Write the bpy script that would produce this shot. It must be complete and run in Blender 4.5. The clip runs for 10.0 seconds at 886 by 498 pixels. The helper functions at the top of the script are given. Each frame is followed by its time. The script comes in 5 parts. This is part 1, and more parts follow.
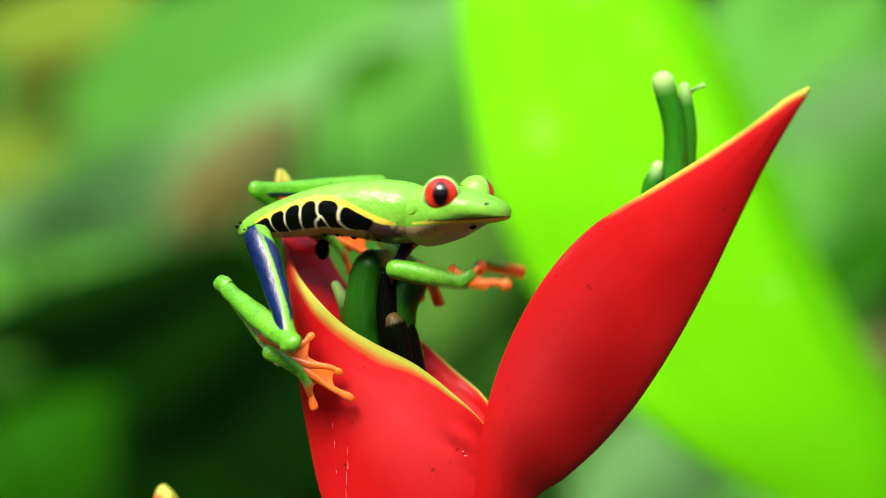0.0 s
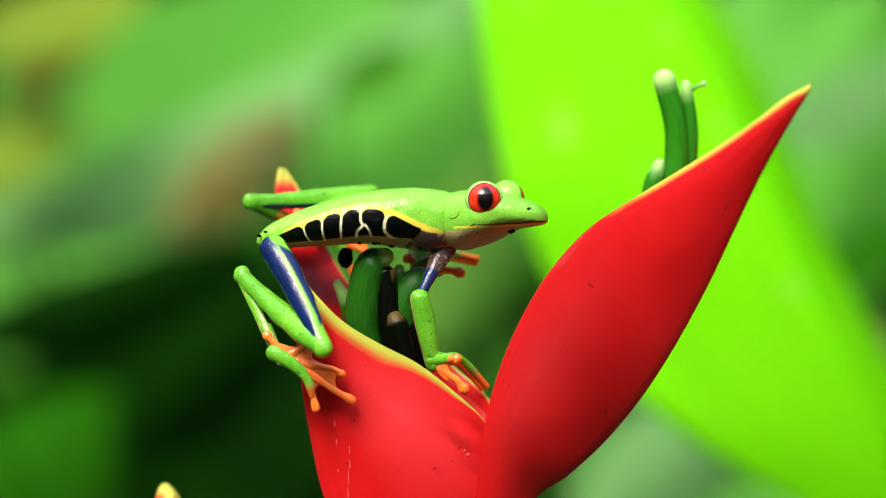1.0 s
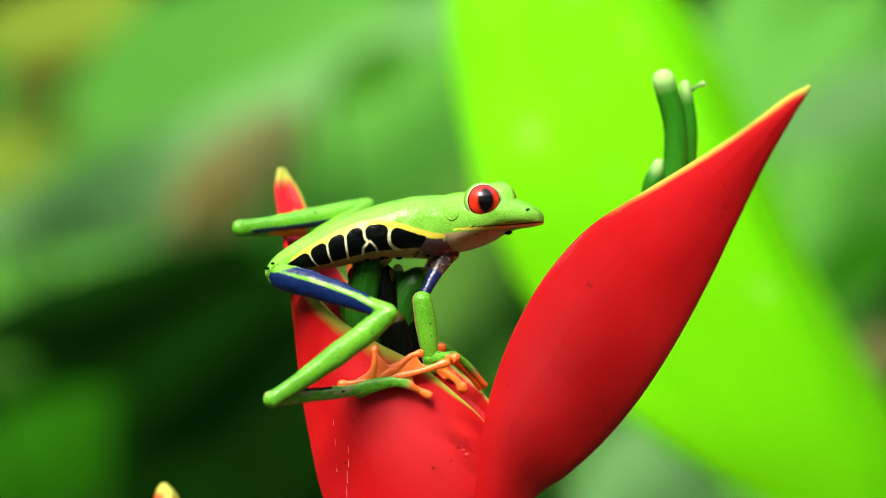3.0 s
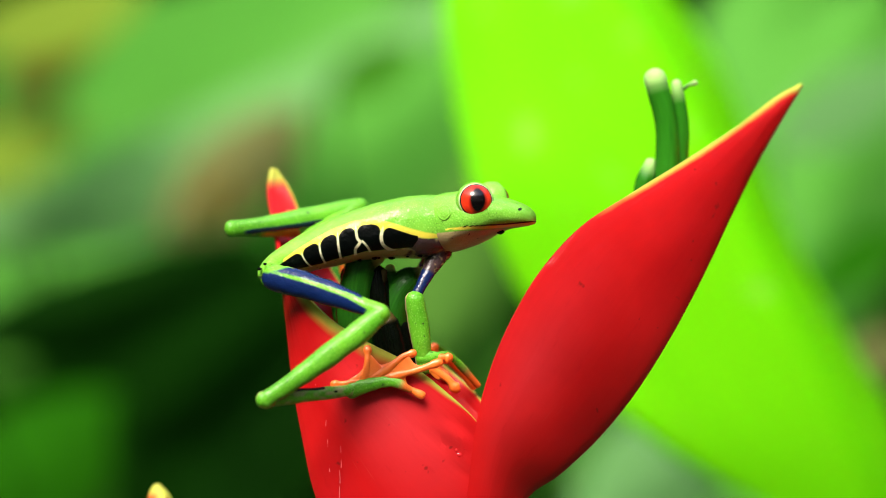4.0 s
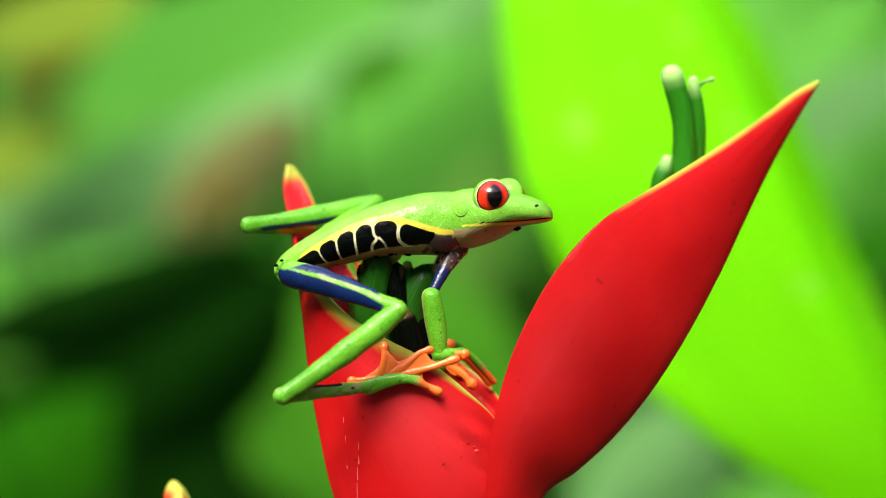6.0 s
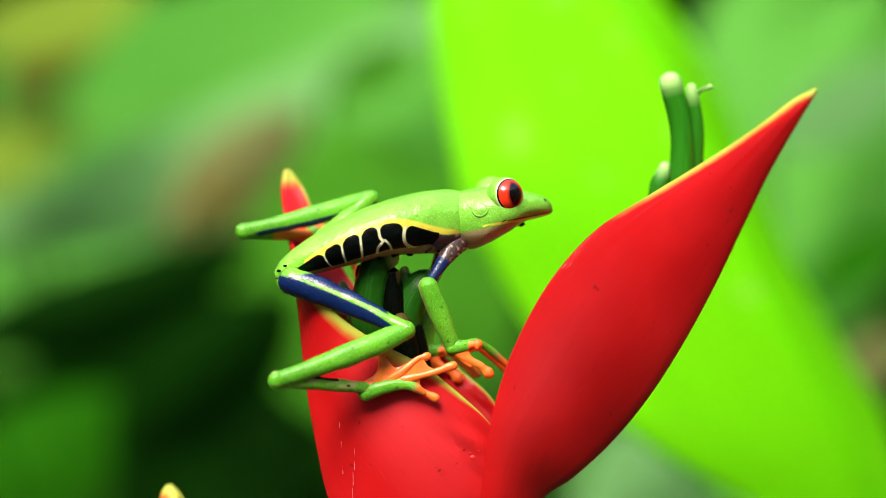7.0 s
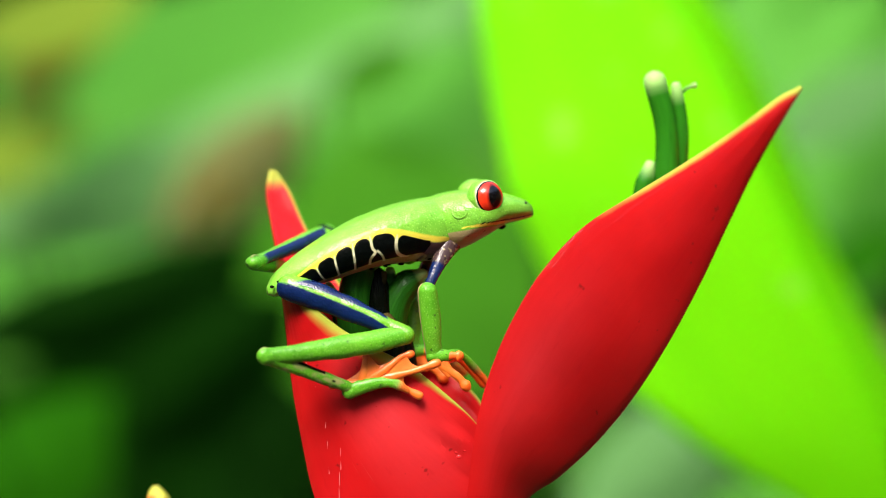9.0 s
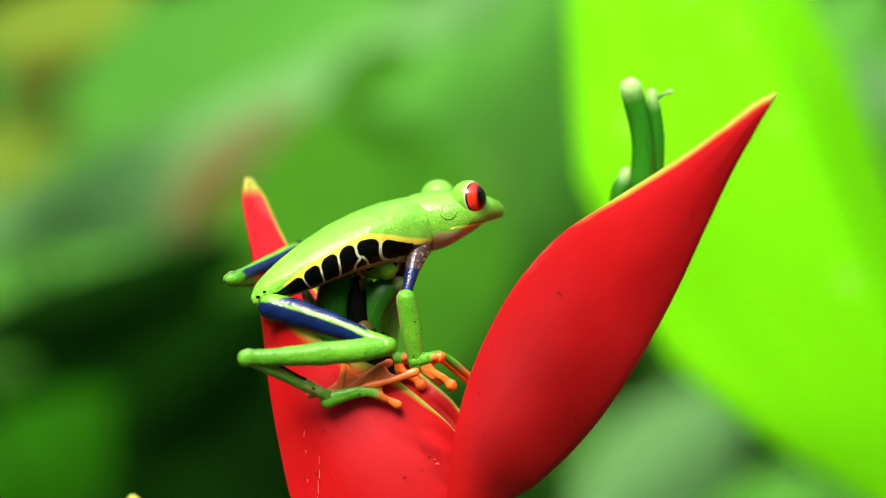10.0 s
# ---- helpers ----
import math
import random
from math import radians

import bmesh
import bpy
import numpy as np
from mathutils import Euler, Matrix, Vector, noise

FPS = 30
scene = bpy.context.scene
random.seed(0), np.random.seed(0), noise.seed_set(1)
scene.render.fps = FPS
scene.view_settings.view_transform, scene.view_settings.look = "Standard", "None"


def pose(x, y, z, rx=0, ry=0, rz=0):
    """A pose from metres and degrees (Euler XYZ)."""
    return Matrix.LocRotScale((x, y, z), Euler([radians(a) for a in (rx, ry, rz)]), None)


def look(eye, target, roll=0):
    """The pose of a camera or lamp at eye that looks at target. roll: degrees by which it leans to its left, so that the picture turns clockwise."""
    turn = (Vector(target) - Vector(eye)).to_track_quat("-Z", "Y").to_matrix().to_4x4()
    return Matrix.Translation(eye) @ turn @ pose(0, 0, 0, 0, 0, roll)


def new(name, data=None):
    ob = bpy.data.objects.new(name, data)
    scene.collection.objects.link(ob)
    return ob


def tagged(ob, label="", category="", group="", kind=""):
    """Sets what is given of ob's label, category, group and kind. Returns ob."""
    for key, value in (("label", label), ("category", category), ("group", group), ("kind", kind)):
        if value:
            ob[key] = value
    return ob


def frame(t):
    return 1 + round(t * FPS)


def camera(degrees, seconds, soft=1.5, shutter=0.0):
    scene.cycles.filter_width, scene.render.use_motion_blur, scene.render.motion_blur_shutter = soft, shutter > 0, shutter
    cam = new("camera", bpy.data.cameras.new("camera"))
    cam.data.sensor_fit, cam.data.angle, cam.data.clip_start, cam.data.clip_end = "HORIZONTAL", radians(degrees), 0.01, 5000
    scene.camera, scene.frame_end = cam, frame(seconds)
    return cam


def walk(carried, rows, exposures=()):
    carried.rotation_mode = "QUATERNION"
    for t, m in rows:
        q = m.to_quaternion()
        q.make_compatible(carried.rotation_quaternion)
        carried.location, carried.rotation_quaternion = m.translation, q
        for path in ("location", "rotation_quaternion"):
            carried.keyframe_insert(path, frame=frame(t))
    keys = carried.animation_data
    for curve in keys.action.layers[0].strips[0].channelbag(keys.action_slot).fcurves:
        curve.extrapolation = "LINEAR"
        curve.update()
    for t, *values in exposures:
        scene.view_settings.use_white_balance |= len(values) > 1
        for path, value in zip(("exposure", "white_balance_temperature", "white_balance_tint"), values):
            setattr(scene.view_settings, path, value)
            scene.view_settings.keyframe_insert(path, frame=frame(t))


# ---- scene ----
# ---------------------------------------------------------------- camera
HEIGHT = 1.2                    # the flower stands this high over the ground
REACH = 0.442                   # from the lens to the frog
cam = camera(25.0, 10.0, soft=0.75, shutter=0.5)
cam.data.dof.use_dof = True
cam.data.dof.focus_distance = REACH - 0.007
cam.data.dof.aperture_fstop = 5.0
STAND = look((0, -REACH, HEIGHT), (0, 0, HEIGHT))
walk(cam, [(0.0, STAND), (10.0, STAND)], exposures=[(0.0, 0.48), (10.0, 0.48)])

# ---------------------------------------------------------------- light
world = bpy.data.worlds.new("sky")
scene.world = world
world.use_nodes = True
wn = world.node_tree
sky = wn.nodes.new("ShaderNodeTexSky")
sky.sky_type, sky.sun_disc = "NISHITA", False
sky.sun_elevation, sky.sun_rotation = radians(48), radians(200)
sky.air_density, sky.dust_density, sky.ozone_density = 1.0, 4.0, 1.0
wn.links.new(sky.outputs[0], wn.nodes["Background"].inputs[0])
wn.nodes["Background"].inputs[1].default_value = 0.32
sun = new("sun", bpy.data.lights.new("sun", "SUN"))
sun.data.energy, sun.data.angle, sun.data.color = 2.9, radians(24), (1.0, 0.96, 0.88)
sun.matrix_basis = look((-0.45, -1.22, 1.45), (0, 0, 0))


# ---------------------------------------------------------------- materials
def shader(name):
    m = bpy.data.materials.new(name)
    m.use_nodes = True
    return m, m.node_tree, m.node_tree.nodes["Principled BSDF"]


def wire(nt, kind, **inputs):
    n = nt.nodes.new(kind)
    for key, value in inputs.items():
        sock = n.inputs[key.replace("_", " ")]
        if isinstance(value, bpy.types.NodeSocket):
            nt.links.new(value, sock)
        else:
            sock.default_value = value
    return n


def rgb(c):
    return (*c, 1.0)


def ramp(nt, fac, stops):
    n = nt.nodes.new("ShaderNodeValToRGB")
    nt.links.new(fac, n.inputs[0])
    els = n.color_ramp.elements
    while len(els) < len(stops):
        els.new(0.5)
    for e, (p, c) in zip(els, stops):
        e.position, e.color = p, rgb(c)
    return n.outputs[0]


def blend(nt, fac, a, b, mode="MIX"):
    n = nt.nodes.new("ShaderNodeMix")
    n.data_type, n.blend_type = "RGBA", mode
    for sock, value in ((n.inputs[0], fac), (n.inputs[6], a), (n.inputs[7], b)):
        if isinstance(value, bpy.types.NodeSocket):
            nt.links.new(value, sock)
        elif isinstance(value, tuple) and len(value) == 3:
            sock.default_value = rgb(value)
        else:
            sock.default_value = value
    return n.outputs[2]


def grain(nt, scale, detail=3.0, space="Object", rough=0.55):
    co = nt.nodes.new("ShaderNodeTexCoord")
    return wire(nt, "ShaderNodeTexNoise", Vector=co.outputs[space], Scale=scale, Detail=detail, Roughness=rough).outputs[0]


def stretched(nt, scale, stretch, detail=3.0, space="UV"):
    co = nt.nodes.new("ShaderNodeTexCoord")
    mp = wire(nt, "ShaderNodeMapping", Vector=co.outputs[space], Scale=stretch)
    return wire(nt, "ShaderNodeTexNoise", Vector=mp.outputs[0], Scale=scale, Detail=detail).outputs[0]


def bumped(nt, bsdf, height, strength, distance):
    b = wire(nt, "ShaderNodeBump", Height=height, Strength=strength, Distance=distance)
    nt.links.new(b.outputs[0], bsdf.inputs["Normal"])
    if not bsdf.inputs["Coat Normal"].is_linked:
        nt.links.new(b.outputs[0], bsdf.inputs["Coat Normal"])


def attribute(nt, name):
    n = nt.nodes.new("ShaderNodeAttribute")
    n.attribute_name = name
    return n.outputs["Fac"]


def skin_material(name, green, green2, gloss=0.34, relief=0.36, coat=0.42, beads=0.42, spots=0.0):
    """Frog skin: fine grained moist green, with pigment fields carried by the mesh: pale, wine, gold, cream, dark, blue and orange."""
    m, nt, b = shader(name)
    co = nt.nodes.new("ShaderNodeTexCoord")
    cells = wire(nt, "ShaderNodeTexVoronoi", Vector=co.outputs["Object"], Scale=2100.0)
    fine = blend(nt, 0.40, cells.outputs["Distance"], grain(nt, 2600, 3))
    soft = grain(nt, 140, 2)
    col = blend(nt, ramp(nt, soft, [(0.35, (0, 0, 0)), (0.7, (1, 1, 1))]), green, green2)
    col = blend(nt, ramp(nt, grain(nt, 60, 2), [(0.42, (0, 0, 0)), (0.66, (0.6, 0.6, 0.6))]), col, tuple(0.60 * c for c in green))
    # pale dots: skin granules, with fine glints painted in among them
    col = blend(nt, ramp(nt, cells.outputs["Distance"], [(0.10, (beads, beads, beads)), (0.40, (0, 0, 0))]), col, (0.42, 0.78, 0.16))
    pores = ramp(nt, grain(nt, 1500, 2), [(0.28, (0.6, 0.6, 0.6)), (0.38, (0, 0, 0))])
    col = blend(nt, pores, col, tuple(0.35 * c for c in green))
    fleck = ramp(nt, grain(nt, 640, 2), [(0.66, (0, 0, 0)), (0.72, (spots, spots, spots))])
    col = blend(nt, fleck, col, (0.025, 0.08, 0.010))
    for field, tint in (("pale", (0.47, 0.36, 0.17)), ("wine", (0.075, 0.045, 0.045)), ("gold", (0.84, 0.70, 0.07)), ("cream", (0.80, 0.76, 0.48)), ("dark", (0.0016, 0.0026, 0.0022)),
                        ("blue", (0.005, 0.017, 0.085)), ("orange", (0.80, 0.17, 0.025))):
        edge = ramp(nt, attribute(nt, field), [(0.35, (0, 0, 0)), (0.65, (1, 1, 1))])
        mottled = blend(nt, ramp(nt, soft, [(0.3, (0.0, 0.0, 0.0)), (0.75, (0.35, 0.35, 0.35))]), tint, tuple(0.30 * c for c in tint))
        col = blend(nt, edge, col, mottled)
    grit = ramp(nt, grain(nt, 700, 2), [(0.66, (0, 0, 0)), (0.70, (1, 1, 1))])
    belly = ramp(nt, attribute(nt, "pale"), [(0.3, (0, 0, 0)), (0.7, (0.8, 0.8, 0.8))])
    col = blend(nt, blend(nt, 1.0, grit, belly, "MULTIPLY"), col, (0.02, 0.015, 0.010))
    nt.links.new(col, b.inputs["Base Color"])
    wet = wire(nt, "ShaderNodeMapRange", Value=attribute(nt, "blue"), To_Min=gloss, To_Max=0.22)
    nt.links.new(wet.outputs[0], b.inputs["Roughness"])
    matt = wire(nt, "ShaderNodeMapRange", Value=attribute(nt, "dark"), To_Min=coat, To_Max=0.05)
    nt.links.new(matt.outputs[0], b.inputs["Coat Weight"])
    dull = wire(nt, "ShaderNodeMapRange", Value=attribute(nt, "dark"), To_Min=0.22, To_Max=0.08)
    nt.links.new(dull.outputs[0], b.inputs["Specular IOR Level"])
    b.inputs["Coat Roughness"].default_value = 0.17
    b.inputs["Subsurface Weight"].default_value = 0.06
    b.inputs["Subsurface Scale"].default_value = 0.0015
    b.inputs["Subsurface Radius"].default_value = (0.6, 1.0, 0.3)
    bumped(nt, b, fine, relief, 0.00030)
    return m


SKIN = skin_material("frog_skin", (0.18, 0.55, 0.035), (0.27, 0.66, 0.06))
LIMB = skin_material("frog_limb_skin", (0.085, 0.36, 0.012), (0.15, 0.48, 0.022), 0.40, 0.34, 0.30, 0.34, spots=0.8)


WET = skin_material("frog_wet_skin", (0.13, 0.44, 0.012), (0.20, 0.54, 0.025), 0.26, 0.30, 0.42, 0.34, 0.4)


def toe_material():
    m, nt, b = shader("frog_toe_skin")
    col = blend(nt, grain(nt, 260, 3), (0.93, 0.13, 0.012), (0.96, 0.24, 0.03))
    nt.links.new(col, b.inputs["Base Color"])
    b.inputs["Roughness"].default_value = 0.38
    b.inputs["Subsurface Weight"].default_value = 0.25
    b.inputs["Subsurface Scale"].default_value = 0.002
    b.inputs["Coat Weight"].default_value = 0.3
    bumped(nt, b, grain(nt, 1100, 2), 0.3, 0.0003)
    return m


TOE = toe_material()


def eye_material():
    m, nt, b = shader("frog_eye")
    red = blend(nt, grain(nt, 700, 4), (0.62, 0.010, 0.004), (0.92, 0.055, 0.014))
    col = blend(nt, ramp(nt, attribute(nt, "dark"), [(0.4, (0, 0, 0)), (0.6, (1, 1, 1))]), red, (0.003, 0.002, 0.002))
    nt.links.new(col, b.inputs["Base Color"])
    b.inputs["Roughness"].default_value = 0.3
    b.inputs["Specular IOR Level"].default_value = 0.1
    b.inputs["Coat Weight"].default_value = 0.8
    b.inputs["Coat Roughness"].default_value = 0.02
    return m


EYE = eye_material()


def bract_material():
    """Waxy red bract: yellow green along the margin and at the tip, faint lengthwise fibres, a few dark specks and smudges."""
    m, nt, b = shader("red_bract")
    streak = stretched(nt, 9, (0.8, 10.0, 1.0), 3)
    soft = grain(nt, 45, 3)
    col = blend(nt, streak, (0.53, 0.008, 0.008), (0.60, 0.011, 0.011))
    col = blend(nt, ramp(nt, soft, [(0.45, (0, 0, 0)), (0.8, (0.5, 0.5, 0.5))]), col, (0.72, 0.014, 0.016))
    deep = ramp(nt, grain(nt, 26, 3), [(0.36, (0.5, 0.5, 0.5)), (0.60, (0, 0, 0))])
    col = blend(nt, deep, col, (0.38, 0.003, 0.006))
    # pink sheen of the wax is painted into the colour here
    col = blend(nt, attribute(nt, "pink_sheen"), col, (0.90, 0.070, 0.085))
    smudge = ramp(nt, stretched(nt, 10, (1.6, 5.0, 1.0), 4), [(0.62, (0, 0, 0)), (0.78, (0.30, 0.30, 0.30))])
    col = blend(nt, smudge, col, (0.34, 0.004, 0.010))
    scar = ramp(nt, stretched(nt, 4, (1.5, 60.0, 1.0), 2), [(0.73, (0, 0, 0)), (0.77, (0.22, 0.22, 0.22))])
    col = blend(nt, scar, col, (0.90, 0.28, 0.20))
    speck = ramp(nt, grain(nt, 330, 2), [(0.71, (0, 0, 0)), (0.76, (0.8, 0.8, 0.8))])
    col = blend(nt, speck, col, (0.20, 0.010, 0.008))
    wob = wire(nt, "ShaderNodeMath")
    wob.operation = "ADD"
    nt.links.new(attribute(nt, "rim"), wob.inputs[0])
    half = wire(nt, "ShaderNodeMath")
    half.operation = "MULTIPLY_ADD"
    nt.links.new(grain(nt, 90, 3), half.inputs[0])
    half.inputs[1].default_value, half.inputs[2].default_value = 0.5, -0.25
    nt.links.new(half.outputs[0], wob.inputs[1])
    rim = ramp(nt, wob.outputs[0], [(0.14, (0, 0, 0)), (0.40, (0.30, 0.30, 0.30)), (0.74, (1, 1, 1))])
    col = blend(nt, rim, col, blend(nt, soft, (0.36, 0.43, 0.045), (0.54, 0.50, 0.085)))
    nt.links.new(col, b.inputs["Base Color"])
    rough = ramp(nt, grain(nt, 70, 3), [(0.35, (0.30, 0.30, 0.30)), (0.7, (0.46, 0.46, 0.46))])
    nt.links.new(rough, b.inputs["Roughness"])
    b.inputs["Specular IOR Level"].default_value = 0.05
    b.inputs["Coat Weight"].default_value = 0.32
    b.inputs["Coat Roughness"].default_value = 0.11
    dents = blend(nt, 0.5, stretched(nt, 6, (1.4, 6.0, 1.0), 3), grain(nt, 240, 3))
    gloss = wire(nt, "ShaderNodeBump", Height=dents, Strength=0.7, Distance=0.0012)
    nt.links.new(gloss.outputs[0], b.inputs["Coat Normal"])
    b.inputs["Subsurface Weight"].default_value = 0.10
    b.inputs["Subsurface Scale"].default_value = 0.003
    bumped(nt, b, stretched(nt, 5, (1.0, 4.0, 1.0), 3), 0.14, 0.0010)
    return m


BRACT = bract_material()


def floret_material(name, a, c, tip, rough=0.26, relief=0.7, shine=0.14):
    m, nt, b = shader(name)
    col = blend(nt, stretched(nt, 6, (1, 8, 1), 3), a, c)
    col = blend(nt, attribute(nt, "pale"), col, tip)
    nt.links.new(col, b.inputs["Base Color"])
    b.inputs["Roughness"].default_value = rough
    b.inputs["Specular IOR Level"].default_value = shine
    bumped(nt, b, blend(nt, 0.5, grain(nt, 420, 4), stretched(nt, 4, (1, 9, 1), 3)), relief, 0.0006)
    return m


# one green in two tones; the darker holds the shade beneath the frog
FLORET = floret_material("shaded_green_floret", (0.006, 0.046, 0.004), (0.020, 0.13, 0.007), (0.38, 0.62, 0.18))
LIT_FLORET = floret_material("lit_green_floret", (0.008, 0.085, 0.004), (0.032, 0.23, 0.008), (0.36, 0.62, 0.18))
WITHERED = floret_material("withered_floret", (0.0008, 0.0014, 0.0008), (0.0025, 0.004, 0.002), (0.07, 0.05, 0.014), 0.10, 0.45, 0.07)
STEM = floret_material("stem_skin", (0.10, 0.20, 0.03), (0.18, 0.30, 0.05), (0.5, 0.02, 0.02))


def leaf_material(name, a, c, glow, shine=0.42, glow_share=0.45, spot=0.0):
    """Leaf blade: veins run slantwise from the midrib; light passes through."""
    m, nt, b = shader(name)
    co = nt.nodes.new("ShaderNodeTexCoord")
    vein = wire(nt, "ShaderNodeTexWave", Vector=co.outputs["UV"], Scale=18.0, Distortion=0.6)
    vein.bands_direction = "DIAGONAL"
    soft = stretched(nt, 3, (1.0, 3.0, 1.0), 4)
    col = blend(nt, soft, a, c)
    col = blend(nt, ramp(nt, vein.outputs[0], [(0.0, (0.25, 0.25, 0.25)), (0.25, (0, 0, 0))]), col, glow)
    spots = ramp(nt, grain(nt, 55, 2), [(0.64, (0, 0, 0)), (0.72, (spot, spot, spot))])
    col = blend(nt, spots, col, (0.62, 0.74, 0.20))
    nt.links.new(col, b.inputs["Base Color"])
    b.inputs["Roughness"].default_value = shine
    b.inputs["Specular IOR Level"].default_value = 0.02
    tr = wire(nt, "ShaderNodeBsdfTranslucent", Color=blend(nt, 0.5, col, glow))
    mix = wire(nt, "ShaderNodeMixShader", Fac=glow_share)
    nt.links.new(b.outputs[0], mix.inputs[1])
    nt.links.new(tr.outputs[0], mix.inputs[2])
    nt.links.new(mix.outputs[0], nt.nodes["Material Output"].inputs["Surface"])
    return m


# sun brightness sits in this base colour, above a real leaf's albedo
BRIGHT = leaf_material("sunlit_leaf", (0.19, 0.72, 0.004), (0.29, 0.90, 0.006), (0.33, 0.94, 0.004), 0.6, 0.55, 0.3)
# thicket light and shade are put into the pale, deep and dark tones
LEAVES = {
    "mid": leaf_material("mid_green_leaf", (0.092, 0.34, 0.040), (0.125, 0.43, 0.055), (0.145, 0.48, 0.050)),
    "pale": leaf_material("pale_green_leaf", (0.15, 0.38, 0.11), (0.21, 0.46, 0.15), (0.23, 0.50, 0.13)),
    "dark": leaf_material("shaded_dark_green_leaf", (0.003, 0.020, 0.001), (0.005, 0.034, 0.002), (0.008, 0.050, 0.003)),
    "moss": leaf_material("moss_green_leaf", (0.085, 0.22, 0.03), (0.11, 0.27, 0.04), (0.13, 0.32, 0.03)),
    "fresh": leaf_material("fresh_green_leaf", (0.06, 0.26, 0.014), (0.085, 0.33, 0.02), (0.10, 0.37, 0.02)),
    "olive": leaf_material("olive_leaf", (0.15, 0.17, 0.05), (0.20, 0.19, 0.07), (0.20, 0.22, 0.05)),
    "yellow": leaf_material("yellow_green_leaf", (0.20, 0.34, 0.020), (0.29, 0.42, 0.055), (0.31, 0.44, 0.04)),
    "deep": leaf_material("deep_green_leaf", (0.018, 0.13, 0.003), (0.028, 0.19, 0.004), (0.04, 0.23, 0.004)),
    "brown": leaf_material("dry_brown_leaf", (0.15, 0.12, 0.02), (0.20, 0.15, 0.03), (0.20, 0.16, 0.02)),
}


def ground_material():
    m, nt, b = shader("forest_floor")
    col = blend(nt, grain(nt, 3, 5), (0.012, 0.016, 0.006), (0.035, 0.040, 0.015))
    col = blend(nt, ramp(nt, grain(nt, 24, 4), [(0.5, (0, 0, 0)), (0.62, (1, 1, 1))]), col, (0.020, 0.040, 0.010))
    nt.links.new(col, b.inputs["Base Color"])
    b.inputs["Roughness"].default_value = 0.9
    bumped(nt, b, grain(nt, 30, 5), 0.8, 0.03)
    return m


# ---------------------------------------------------------------- shape tools (lengths in millimetres)
MM = 0.001


def curve(points, n):
    """A smooth line of n + 1 places through the points (tuples of any length)."""
    p = np.array(points, float)
    p = np.vstack([2 * p[0] - p[1], p, 2 * p[-1] - p[-2]])
    out = []
    for k in range(n + 1):
        s = k / n * (len(p) - 3)
        i = min(int(s), len(p) - 4)
        f = s - i
        a, b, c, d = p[i:i + 4]
        out.append(0.5 * (2 * b + (c - a) * f + (2 * a - 5 * b + 4 * c - d) * f * f + (3 * b - a - 3 * c + d) * f ** 3))
    return np.array(out)


def along(x, table):
    """The value at x of a table of (x, value)."""
    return float(np.interp(x, [r[0] for r in table], [r[1] for r in table]))


def grid_mesh(name, rows, closed=False, caps=False, fields=None, uv=True):
    """A mesh of a grid of places (metres). fields: names and values for each place."""
    nr, nc = len(rows), len(rows[0])
    verts = [tuple(v) for r in rows for v in r]
    faces = []
    for i in range(nr - 1):
        for j in range(nc if closed else nc - 1):
            k = (j + 1) % nc
            faces.append((i * nc + j, i * nc + k, (i + 1) * nc + k, (i + 1) * nc + j))
    if caps:
        faces.append(tuple(reversed(range(nc))))
        faces.append(tuple((nr - 1) * nc + j for j in range(nc)))
    me = bpy.data.meshes.new(name)
    me.from_pydata(verts, [], faces)
    for key, values in (fields or {}).items():
        me.attributes.new(key, "FLOAT", "POINT").data.foreach_set("value", [float(v) for v in values])
    if uv:
        at = me.uv_layers.new(name="UVMap").data
        for loop in me.loops:
            i, j = divmod(loop.vertex_index, nc)
            at[loop.index].uv = (i / (nr - 1), j / max(1, nc - 1))
    me.polygons.foreach_set("use_smooth", [True] * len(faces))
    me.update()
    return me


def part(name, mesh, material, parent, label="", at=None):
    """One mesh object under a thing or under a part."""
    ob = new(name, mesh)
    if not mesh.materials:
        mesh.materials.append(material)
    ob.parent = parent
    if at is not None:
        ob.matrix_basis = at
    return tagged(ob, label)


